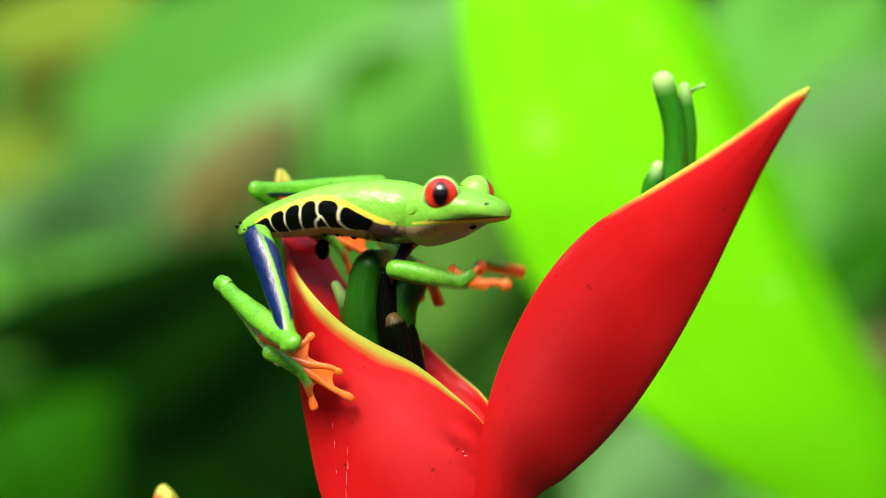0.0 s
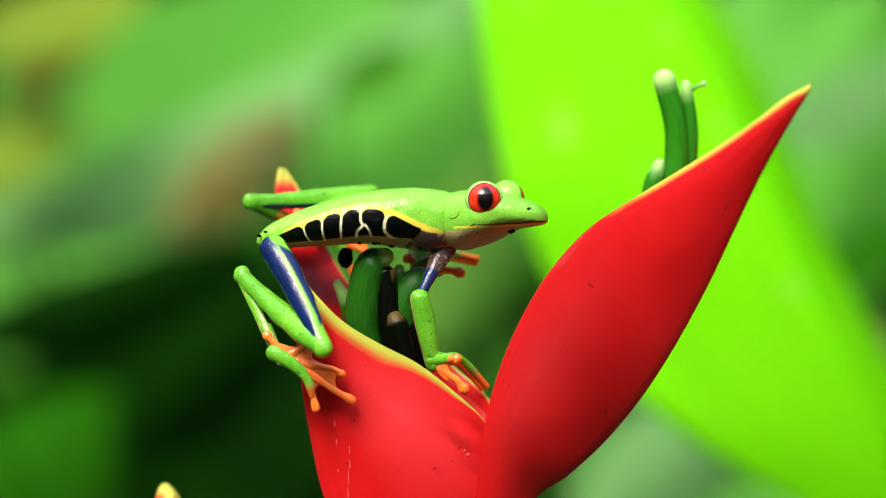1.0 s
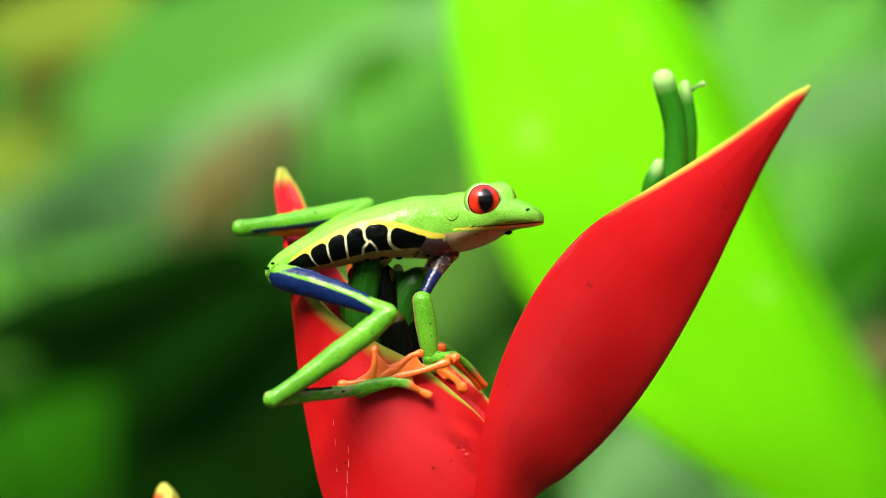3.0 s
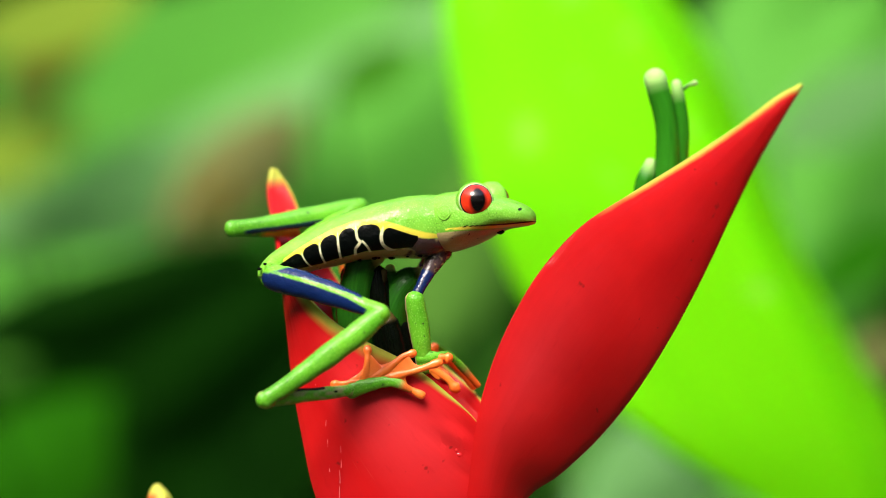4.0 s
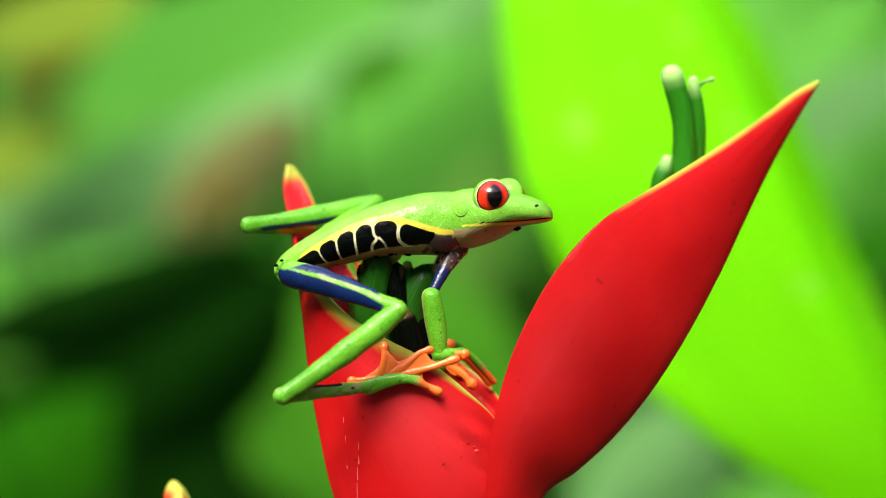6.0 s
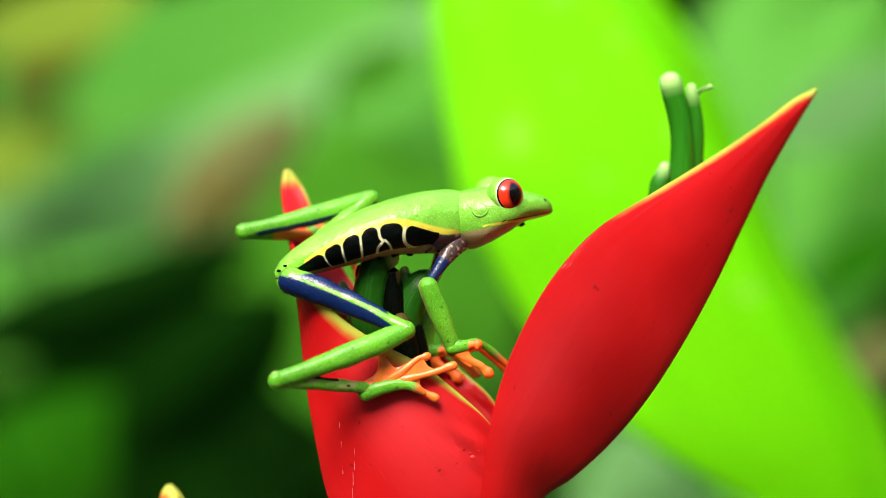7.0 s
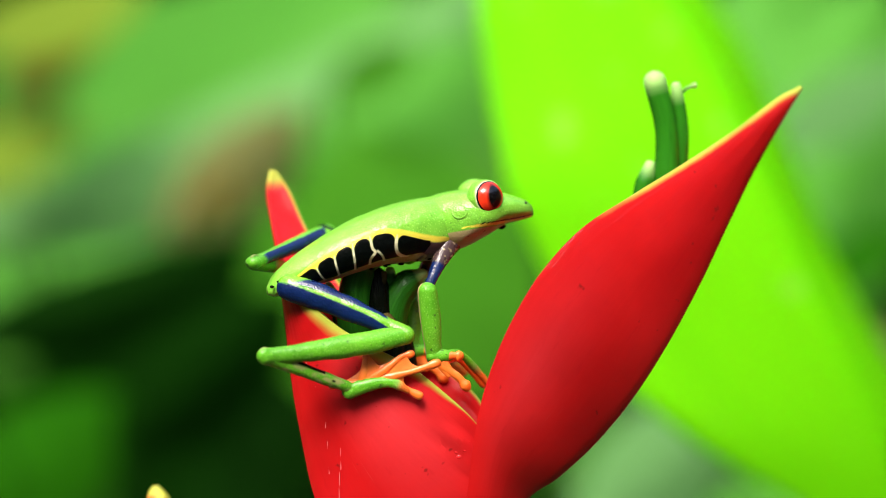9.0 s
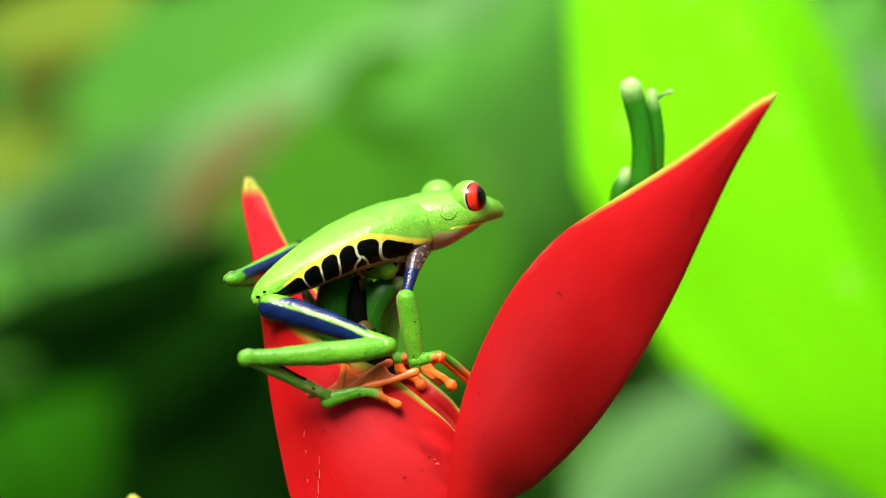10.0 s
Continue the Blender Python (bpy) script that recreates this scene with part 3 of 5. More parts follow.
floret([(-5.27, 2, -32.52), (-6.53, 2, -24.99), (-7.53, 2, -18.71), (-8.54, 2, -14.94)], [(0, 2.4), (0.5, 2.2), (0.85, 1.6), (1, 0.9)], WITHERED, "dark shrivelled floret", 0.9)
floret([(-21.79, 6, -15.08), (-22.55, 6, -11.28), (-24.33, 6, -7.48)], [(0, 1.6), (0.6, 1.5), (1, 1.0)], FLORET, "small pale green floret bud", 0.3)
floret([(52.36, 14, 2.71), (52.73, 15, 18.22), (52.47, 15, 28.56), (49.89, 15, 39.16)], [(0, 3.2), (0.6, 2.6), (0.9, 2.6), (1, 2.6)], LIT_FLORET, "green floret with a pale tip", 0.92)
floret([(55.82, 17, 2.73), (55.69, 17, 18.3), (56.08, 17, 28.69), (55.04, 17, 38.03)], [(0, 2.4), (0.6, 1.9), (0.9, 1.5), (1, 1.2)], LIT_FLORET, "narrow green floret with a pale tip", 0.85)
floret([(46.11, 16, 5.31), (47.41, 16, 14.38), (48.96, 16, 19.82)], [(0, 2.0), (0.6, 2.2), (1, 1.3)], LIT_FLORET, "short green floret bud", 0.7)
floret([(55.56, 17, 35.83), (57.38, 17, 37.51), (59.32, 17, 38.29)], [(0, 0.5), (0.7, 0.4), (1, 0.7)], LIT_FLORET, "fine pale stamen", 0.2, "stamen")



def glint_material():
    m, nt, b = shader("glint_bead")
    b.inputs["Base Color"].default_value = rgb((0.62, 0.015, 0.018))
    b.inputs["Roughness"].default_value = 0.06
    b.inputs["Coat Weight"].default_value = 1.0
    b.inputs["Coat Roughness"].default_value = 0.03
    bumped(nt, b, grain(nt, 900, 2), 0.3, 0.0002)
    return m


GLINT = glint_material()
DRIED = floret_material("dried_sap", (0.80, 0.22, 0.20), (0.88, 0.40, 0.36), (0.9, 0.6, 0.55))


def blob(name, place, size, material, parent, label, seed, origin, flat=0.6):
    """A small uneven lump: a glint bead, a crumb or a pod."""
    rng = random.Random(seed)
    turn = rng.uniform(0, 6.28)
    rows = []
    for i in range(9):
        th = max(0.02, min(math.pi - 0.02, math.pi * i / 8))
        r = []
        for w in np.linspace(0, 2 * math.pi, 14, False):
            v = Vector((math.sin(th) * math.cos(w + turn), math.sin(th) * math.sin(w + turn) * flat, math.cos(th)))
            bump = 1 + 0.28 * noise.noise(v * 1.7 + Vector((seed, 0, 0)))
            r.append(tuple(MM * (place[k] - origin[k] + v[k] * size[k] * bump) for k in range(3)))
        rows.append(r)
    return part(name, grid_mesh(name, rows, True, True), material, parent, label)


# glossy beads added to give glints where the bracts meet, and dried runs of sap on the perch
for k, (x, z, r) in enumerate(((4.9, -44.6, 0.4), (6.0, -43.2, 0.22), (4.2, -43.6, 0.2), (7.0, -41.4, 0.25), (-13.0, -33.4, 0.12))):
    blob("glint_bead", on_perch(x, z, 0.45), (r * 1.5, r * 0.6, r), GLINT, flower, "small glossy bead added for a glint", k, FLOWER_O)
for k, (x, z, r) in enumerate(((58.0, 16.5, 0.2), (41.0, 4.5, 0.2))):
    blob("glint_bead", on_large(x, z, 0.45), (r, r * 0.6, r * 1.5), GLINT, flower, "small glossy bead added for a glint", 20 + k, FLOWER_O)
for runs in (((-25.7, -37.5, -41.0), (-25.3, -42.6, -48.4)), ((-24.2, -37.2, -39.4), (-23.8, -40.8, -43.0), (-23.5, -46.0, -48.6)), ((-20.9, -42.8, -47.5), (-21.2, -48.2, -51.0), (-21.3, -51.8, -55.8)),
             ((-28.2, -20.5, -23.0), (-28.4, -24.2, -26.0)), ((-26.4, -26.5, -29.5),)):
    for x, z0, z1 in runs:
        path = [on_perch(x + 0.05 * math.sin(5 * f + x), z0 + (z1 - z0) * f, 0.46) for f in (0, 0.5, 1)]
        part("sap_run", sweep(path, [(0, 0.04), (0.4, 0.08), (0.7, 0.05), (1, 0.09)], 12, 6, origin=FLOWER_O, rough=0.4), DRIED, flower, "pale dried run of sap")

# ---------------------------------------------------------------- the frog
FROG_O = Vector((-11.54, -8, -26.88)) * MM + STAGE
frog = tagged(new("tree_frog"), "bright green tree frog with red eyes, blue thighs and orange toes", "frog")
frog.location = FROG_O


def lofted(stations, n, seg, power, fields, origin, keep=None):
    """A body along x from stations (x, top, bottom, half width), with rounded sections."""
    st = curve(stations, n)
    rows, vals = [], {k: [] for k in fields}
    for x, top, bot, half in st:
        r = []
        for j in range(seg):
            w = 2 * math.pi * j / seg
            c, s = math.cos(w), math.sin(w)
            y = -half * math.copysign(abs(c) ** power, c)
            z = 0.5 * (top + bot) + 0.5 * (top - bot) * math.copysign(abs(s) ** power, s)
            fold = 1 + 0.020 * noise.noise((x * 0.22, y * 0.22, z * 0.22)) + 0.012 * noise.noise((x * 0.7, y * 0.7, z * 0.7 + 4))
            mid = 0.5 * (top + bot)
            r.append(((x - origin[0]) * MM, y * fold * MM, (mid + (z - mid) * fold - origin[1]) * MM))
            for k, rule in fields.items():
                vals[k].append(rule(x, z, y))
        rows.append(r)
    return grid_mesh("loft", rows, True, True, vals)


def flank_fields():
    stripe = [(-34.88, -3.12), (-30.50, -0.25), (-26.75, 1.88), (-23.00, 3.75), (-18.00, 5.62), (-14.25, 6.00), (-10.50, 5.38), (-5.50, 3.75), (-2.38, 3.12), (0.75, 2.88)]
    lower = [(-41.12, -7.90), (-37.38, -6.28), (-34.88, -5.02), (-30.50, -4.22), (-25.50, -3.10), (-20.50, -1.60), (-15.50, -0.35), (-10.50, 0.02), (-5.25, 0.48), (-4.00, 2.22)]
    bars = [([(-29.75, -0.12), (-28.50, -2.62), (-26.75, -4.25)], 0.17), ([(-25.62, 1.88), (-25.12, -1.12), (-24.00, -3.62)], 0.22), ([(-21.50, 4.12), (-21.38, 1.38), (-20.88, -2.00)], 0.25),
            ([(-17.62, 5.62), (-17.25, 2.62), (-16.62, 1.62), (-17.62, 0.12), (-17.62, -1.50)], 0.30), ([(-16.12, 1.88), (-15.00, 0.62), (-14.00, -1.38)], 0.24),
            ([(-11.50, 5.38), (-12.00, 2.62), (-11.25, 0.62), (-8.62, -0.50), (-5.75, -0.62)], 0.36)]

    bars = [([tuple(p) for p in curve(line, 14)], w) for line, w in bars]

    def bar_gap(x, z):
        return min(near_line(x, z, line) - w for line, w in bars)

    def gold(x, z, y):
        d = near_line(x, z, stripe)
        wide = along(x, [(-35.50, 0.04), (-31.75, 0.25), (-23.00, 0.55), (-10.50, 0.65), (-4.88, 0.75), (-0.75, 0.55), (1.38, 0.15)])
        v = 1 - 0.5 * d / wide if x > -33.50 else 0.0
        if along(x, stripe) > z > along(x, lower) and -33.50 < x < -4.50:
            v = max(v, 1.0 - 0.35 * (along(x, stripe) - z))
        return v

    def cream(x, z, y):
        if along(x, stripe) > z > along(x, lower) - 0.3 and x < -4.50:
            return max(0.0, min(1.0, 0.6 - 1.6 * bar_gap(x, z))) * min(1.0, 0.30 + 0.30 * (along(x, stripe) - z))
        return 0.0

    def dark(x, z, y):
        if not -35.75 < x < -4.00:
            return 0.0
        a, b, r = along(x, stripe) - z - 0.45, bar_gap(x, z), 1.5
        inside = r - math.hypot(r - a, r - b) if a < r and b < r else min(a, b)
        inside = min(inside, z - along(x, lower), -4.00 - x)
        return max(0.0, min(1.0, 0.5 + inside * 1.6))

    def pale(x, z, y):
        low = along(x, lower) if x < -4.00 else along(x, [(-4.00, 1.62), (3.88, 3.12)])
        return max(0.0, min(1.0, 0.5 + (low - z) * 0.9))

    def wine(x, z, y):
        d = math.hypot((x + 2.6) / 4.2, (z - 0.6) / 2.6)
        return max(0.0, min(1.0, 1.1 - 0.6 * d + 0.35 * noise.noise((x * 0.9, y * 0.5, z * 0.9)))) if d < 1.6 and z < 3.0 else 0.0

    return {"gold": gold, "cream": cream, "dark": dark, "pale": pale, "wine": wine}


TORSO_O = (-18.00, 1.38)
torso = part("torso", lofted([(-39.50, -4.38, -6.12, 1.2), (-37.75, -1.88, -6.62, 3.4), (-34.25, 0.88, -6.00, 5), (-29.88, 3.50, -5.25, 6.5), (-23.00, 7.00, -3.75, 8.2), (-15.50, 9.75, -2.25, 9.2),
                              (-8.00, 11.50, -1.88, 9.2), (-3.50, 11.95, -2.00, 8.4), (0.00, 12.00, -1.50, 7.7), (2.80, 11.30, -0.20, 6.3), (4.80, 9.90, 1.90, 3.6), (6.00, 8.60, 3.20, 1.2)],
                             340, 230, 0.84, flank_fields(), TORSO_O), SKIN, frog, "green back, gold-edged black flank bars")


# what clings to the wet belly: a black seed pod and grains of soil
blob("seed_pod", (-19.7, 2.0, -6.0), (1.75, 1.6, 2.4), WITHERED, torso, "black seed pod clinging to the belly", 41, (TORSO_O[0], 0, TORSO_O[1]), 0.9)
for k, (x, y, z, r) in enumerate(((-25.6, -3.4, -3.9, 0.20), (-16.9, -4.0, -2.3, 0.30), (-13.6, -4.4, -1.75, 0.42), (-12.7, -4.0, -1.75, 0.24), (-9.9, -3.6, -1.7, 0.5),
                                   (-6.4, -4.2, -1.45, 0.22), (-3.6, -4.6, -1.25, 0.36), (-38.9, -3.2, -4.2, 0.34), (-37.6, -4.3, -3.1, 0.28), (-36.2, -4.6, -4.4, 0.22))):
    blob("soil_crumb", (x, y, z), (r * 1.5, r, r), WITHERED, torso, "", 60 + k, (TORSO_O[0], 0, TORSO_O[1]), 0.9)


def head_fields():
    mouth = [(-1.75, 3.60), (2.00, 4.10), (6.38, 4.45), (12.00, 4.75), (17.62, 5.15), (22.62, 5.75)]

    def pale(x, z, y):
        return max(0.0, min(1.0, 0.5 + (along(x, mouth) - 0.2 - z) * 1.2))

    def gold(x, z, y):
        return max(0.0, 1 - 0.5 * abs(z - along(x, mouth) - 0.38) / along(x, [(3.88, 0.05), (8.25, 0.36)])) if x > 3.88 else 0.0

    def dark(x, z, y):
        # mouth line: the crease's shadow put into the colour
        lip_shade = max(0.0, 1 - 0.5 * abs(z - along(x, mouth) - 0.74) / 0.15) if x > 8.0 else 0.0
        nose = 1 - 0.5 * math.hypot(x - 19.7, z - 9.05) / 0.34
        return max(lip_shade, nose)

    return {"pale": pale, "gold": gold, "dark": dark}


HEAD_O = (2.00, 4.50)
HEAD_STATIONS = [(-5.00, 10.60, 4.00, 2.8), (-3.00, 11.60, 2.40, 5.2), (-0.50, 12.35, 0.90, 7.1), (2.75, 12.95, -0.20, 8.7), (6.75, 13.20, 0.70, 10.1), (11.38, 12.70, 2.80, 9.8), (15.12, 11.75, 4.60, 8.2),
                 (18.10, 10.75, 5.15, 6.5), (20.20, 9.75, 5.50, 4.9), (21.30, 8.75, 5.75, 3.3), (21.80, 7.90, 6.00, 1.9), (21.95, 7.20, 6.30, 0.6)]
head = part("head", lofted(HEAD_STATIONS, 150, 110, 0.83, head_fields(), HEAD_O), SKIN, frog, "broad green head with a tan throat")


def head_depth(x, z):
    """How far from its middle the skin of the head lies at (x, z)."""
    top, bot, half = (along(x, [(r[0], r[k]) for r in HEAD_STATIONS]) for k in (1, 2, 3))
    s = min(0.99, abs(z - 0.5 * (top + bot)) / (0.5 * (top - bot))) ** (1 / 0.83)
    return half * math.sqrt(1 - s * s) ** 0.83


def eyeball(side):
    """One eye: a glossy ball with a red iris and an upright slit, in a green lid with a pale rim."""
    axis = Vector((0.46 if side < 0 else 0.78, side * 1.0, 0.06)).normalized()
    across = Vector((1, -side * (0.46 if side < 0 else 0.78), 0)).normalized()
    upward = axis.cross(across) if axis.cross(across).z > 0 else -axis.cross(across)
    R = 3.92
    n, seg = 60, 72

    def ball(radius, lo, hi, fields, shape):
        rows, vals = [], {k: [] for k in fields}
        for i in range(n + 1):
            th = lo + (hi - lo) * i / n
            r = []
            for j in range(seg):
                w = 2 * math.pi * j / seg
                q = shape(th)
                v = axis * math.cos(th) * radius * q + (across * math.cos(w) + upward * math.sin(w)) * math.sin(th) * radius * q
                r.append(v * MM)
                for k, rule in fields.items():
                    vals[k].append(rule(th, math.cos(w) * math.sin(th), math.sin(w) * math.sin(th)))
            rows.append(r)
        return grid_mesh("ball", rows, True, False, vals)

    def dark(th, a, b):
        b2 = abs(b + 0.02)
        slit = 1 - 0.5 * math.hypot((a - 0.03) / (0.48 * max(0.3, 1 - 0.25 * (b2 / 0.74) ** 2)), b / 0.74)
        rim = (math.degrees(th) - 55) / 6
        return max(0.0, min(1.0, max(slit, rim)))

    here = pose((10.25 - HEAD_O[0]) * MM, side * 7.3 * MM, ((10.80 if side < 0 else 11.4) - HEAD_O[1]) * MM)
    part("eye", ball(R, 0.0, radians(95), {"dark": dark}, lambda th: 1.0), EYE, head, "red eye with a black upright pupil", here)
    part("eyelid", ball(R * 1.055, radians(64), radians(150), {"cream": lambda th, a, b: max(0.0, 0.60 - (math.degrees(th) - 64) / 26)},
                        lambda th: 0.955 + 0.045 * min(1.0, (math.degrees(th) - 64) / 9)), SKIN, head, "green lid with a pale yellow rim", here)
    ex, ez = (3.9, 8.35)
    rings = []
    for q, lift in ((0.02, 0.34), (0.4, 0.30), (0.68, 0.22), (0.78, 0.20), (0.86, 0.30), (0.93, 0.20), (1.0, -0.25)):
        ring = []
        for w in np.linspace(0, 2 * math.pi, 36, False):
            x, z = ex + 1.8 * q * math.cos(w), ez + 1.8 * q * math.sin(w)
            ring.append(((x - HEAD_O[0]) * MM, side * (head_depth(x, z) + lift) * MM, (z - HEAD_O[1]) * MM))
        rings.append(ring if side > 0 else ring[::-1])
    part("eardrum", grid_mesh("drum", rings, True, True), SKIN, head)


eyeball(-1)
eyeball(1)


def crumb():
    """A dark crumb of soil that sticks to the chin."""
    rng = random.Random(3)
    rows = []
    for i in range(7):
        th = math.pi * i / 6
        rows.append([tuple(MM * (0.42 + 0.22 * rng.random()) * v for v in (math.sin(th) * math.cos(w) * 1.7, math.sin(th) * math.sin(w), math.cos(th)))
                     for w in np.linspace(0, 2 * math.pi, 9, False)])
    x, z = (14.4, 4.15)
    part("soil_crumb", grid_mesh("soil_crumb", rows, True, True), WITHERED, head, "dark crumb of soil on the chin", pose((x - HEAD_O[0]) * MM, -1.2 * MM, (z - HEAD_O[1]) * MM))


crumb()

PX = 0.125
THIGH, SHANK, TARSUS, UPPER, FORE = 225 * PX, 245 * PX, 185 * PX, 106 * PX, 124 * PX
# a limb piece lies along its own x axis, its z axis towards the outer side


def limb_piece(name, length, radii, fields, flat, label, bow=0.0, material=None):
    path = [(0, 0, 0), (length * 0.33, bow, 0), (length * 0.66, bow, 0), (length, 0, 0)]
    return part(name, sweep(path, radii, 110, 56, flat, fields, up=(0, 0, 1), rough=0.10), material or LIMB, frog, label)


def facing(w):
    """How far the skin at angle w faces: outwards (1) and to the y side (second)."""
    return math.sin(w), math.cos(w)


def thigh_fields():
    """Blue thigh with a green stripe along its upper side that widens into the knee; wine-black below, which also
    carries the underside's shade.
    """
    def blue(s, w):
        o, u = facing(w)
        ragged = 0.04 * noise.noise((1.6 * o, 1.6 * u, 5))
        start = 0.5 + 7 * (s + 0.10 - ragged - 0.20 * max(0.0, u + 0.25))
        knee = 0.5 + 12 * (0.90 + ragged - s - 0.10 * max(0.0, u))
        wide = along(s, [(0, 0.02), (0.15, 0.10), (0.6, 0.19), (0.82, 0.36), (1, 0.6)])
        stripe = abs(u - 0.32 - 0.10 * s + 0.08 * noise.noise((s * 5, o, 2)) + 0.04 * noise.noise((s * 40, o * 5, u * 5)))
        return max(0.0, min(1.0, start, knee, 0.5 + (stripe - wide) * 1.8))

    # black grows downwards: maroon marking plus underside shade put into the colour
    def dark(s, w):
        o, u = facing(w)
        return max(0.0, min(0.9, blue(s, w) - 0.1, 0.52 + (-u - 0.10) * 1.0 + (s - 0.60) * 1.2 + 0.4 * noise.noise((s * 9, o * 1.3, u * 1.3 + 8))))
    return {"blue": blue, "dark": dark}


def thigh_inside(s, w):
    return max(0.0, min(0.9, -math.cos(w) * 1.6 - 0.6))


# blue-black underside strip: inner skin colour with the gap's shade painted in
def shank_gap_band(s, w):
    return max(0.0, min(1.0, 0.5 + (math.cos(w) - 0.42) * 4)) * min(1.0, max(0.0, (0.97 - s) * 9)) if s > 0.03 else 0.0


def ankle_pale(s, w):
    return max(0.0, min(0.56, 0.30 + 0.25 * (s - 0.3) + 0.46 * noise.noise((s * 11, math.cos(w) * 1.5, math.sin(w) * 1.5))))


# top strip paints the shaded gap under the shank; the spot is separate
def ankle_shade_spot(s, w):
    spot = 0.9 - 2.2 * math.hypot((s - 0.72) * 9, math.cos(w) - 0.1)
    return max(0.0, min(1.0, max(0.5 + (math.cos(w) - 0.62) * 5 if 0.04 < s < 0.62 else 0.0, spot)))


def arm_wine(s, w):
    return max(0.0, min(1.0, (0.75 - s) * 4)) * (0.72 + 0.5 * noise.noise((s * 20, math.cos(w) * 3, math.sin(w) * 3)))


PIECES = {}
for side in ("near", "far"):
    near = side == "near"
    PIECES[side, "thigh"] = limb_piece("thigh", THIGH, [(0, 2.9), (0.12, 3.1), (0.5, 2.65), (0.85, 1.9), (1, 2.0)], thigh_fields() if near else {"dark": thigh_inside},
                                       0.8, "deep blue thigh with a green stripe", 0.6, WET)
    PIECES[side, "shank"] = limb_piece("shank", SHANK, [(0, 2.0), (0.15, 2.45), (0.42, 2.5), (0.8, 1.95), (0.93, 1.7), (1, 1.85)] if near else
                                       [(0, 1.9), (0.15, 2.3), (0.42, 2.3), (0.8, 1.8), (0.93, 1.65), (1, 1.9)], {"blue": (lambda s, w: 0.0) if near else shank_gap_band}, 0.8, "green lower leg", 0.5)
    # far ankle half blackened: shade beneath its shank put into the colour
    PIECES[side, "tarsus"] = limb_piece("tarsus", TARSUS, [(0, 1.75), (0.12, 1.7), (0.5, 1.45), (0.8, 1.3), (1, 1.2)],
                                        {"pale": ankle_pale, "orange": (lambda s, w: 0.0) if near else (lambda s, w: min(0.62, max(0.0, s * 3 - 0.5))),
                                         "dark": ankle_shade_spot if near else (lambda s, w: 0.49)}, 0.8, "slender green ankle bone")
    PIECES[side, "upper_arm"] = limb_piece("upper_arm", UPPER, [(0, 2.9), (0.2, 2.3), (0.45, 1.55), (0.75, 1.2), (1, 1.3)],
                                           {"blue": lambda s, w: max(0.0, min(1.0, (s - 0.38) * 6)), "pale": lambda s, w: max(0.0, min(1.0, (0.62 - s) * 3)), "wine": arm_wine}, 0.9, "blue upper arm, wine-brown shoulder", 0.0, WET)
    PIECES[side, "forearm"] = limb_piece("forearm", FORE, [(0, 2.1), (0.12, 2.25), (0.3, 2.35), (0.65, 2.1), (1, 1.65)],
                                         {"pale": lambda s, w: max(0.0, min(0.8, 0.5 + (-math.cos(w) - 0.9) * 6))}, 0.85, "green forearm")


def digit(path, parent, name, radius=0.8, pad=1.25, material=None):
    """A toe or finger with a round pad at its end; the path lies in the plane of the foot."""
    return part(name, sweep(path, [(0, radius * 1.9), (0.25, radius * 1.5), (0.55, radius * 1.05), (0.82, radius), (0.94, pad), (1, pad * 0.9)], 26, 14, 0.7,
                            {"pale": lambda s, w: max(0.0, min(0.5, s - 0.3)), "orange": lambda s, w: max(0.0, (s - 0.6) * 2.5)}, up=(0, 0, 1), rough=0.22), material or TOE, parent)


def web(outline, parent):
    """The thin skin between the toes, in the plane of the foot."""
    c = np.mean(np.array(outline), axis=0)
    ring = curve(outline + [outline[0]], 40)[:-1]
    rows = [[(c + (p - c) * f) * MM + np.array((0, 0, 0.0011 - 0.0005 * f * f)) for p in ring] for f in (0.02, 0.35, 0.7, 0.92, 1.0)]
    rows += [[(c + (p - c) * f) * MM - np.array((0, 0, 0.0002)) for p in ring] for f in (0.97, 0.5, 0.02)]
    me = grid_mesh("web", rows, True, True)
    bm = bmesh.new()
    bm.from_mesh(me)
    bmesh.ops.recalc_face_normals(bm, faces=bm.faces)
    bm.to_mesh(me)
    bm.free()
    return part("webbing", me, TOE, parent, "thin orange webbing")


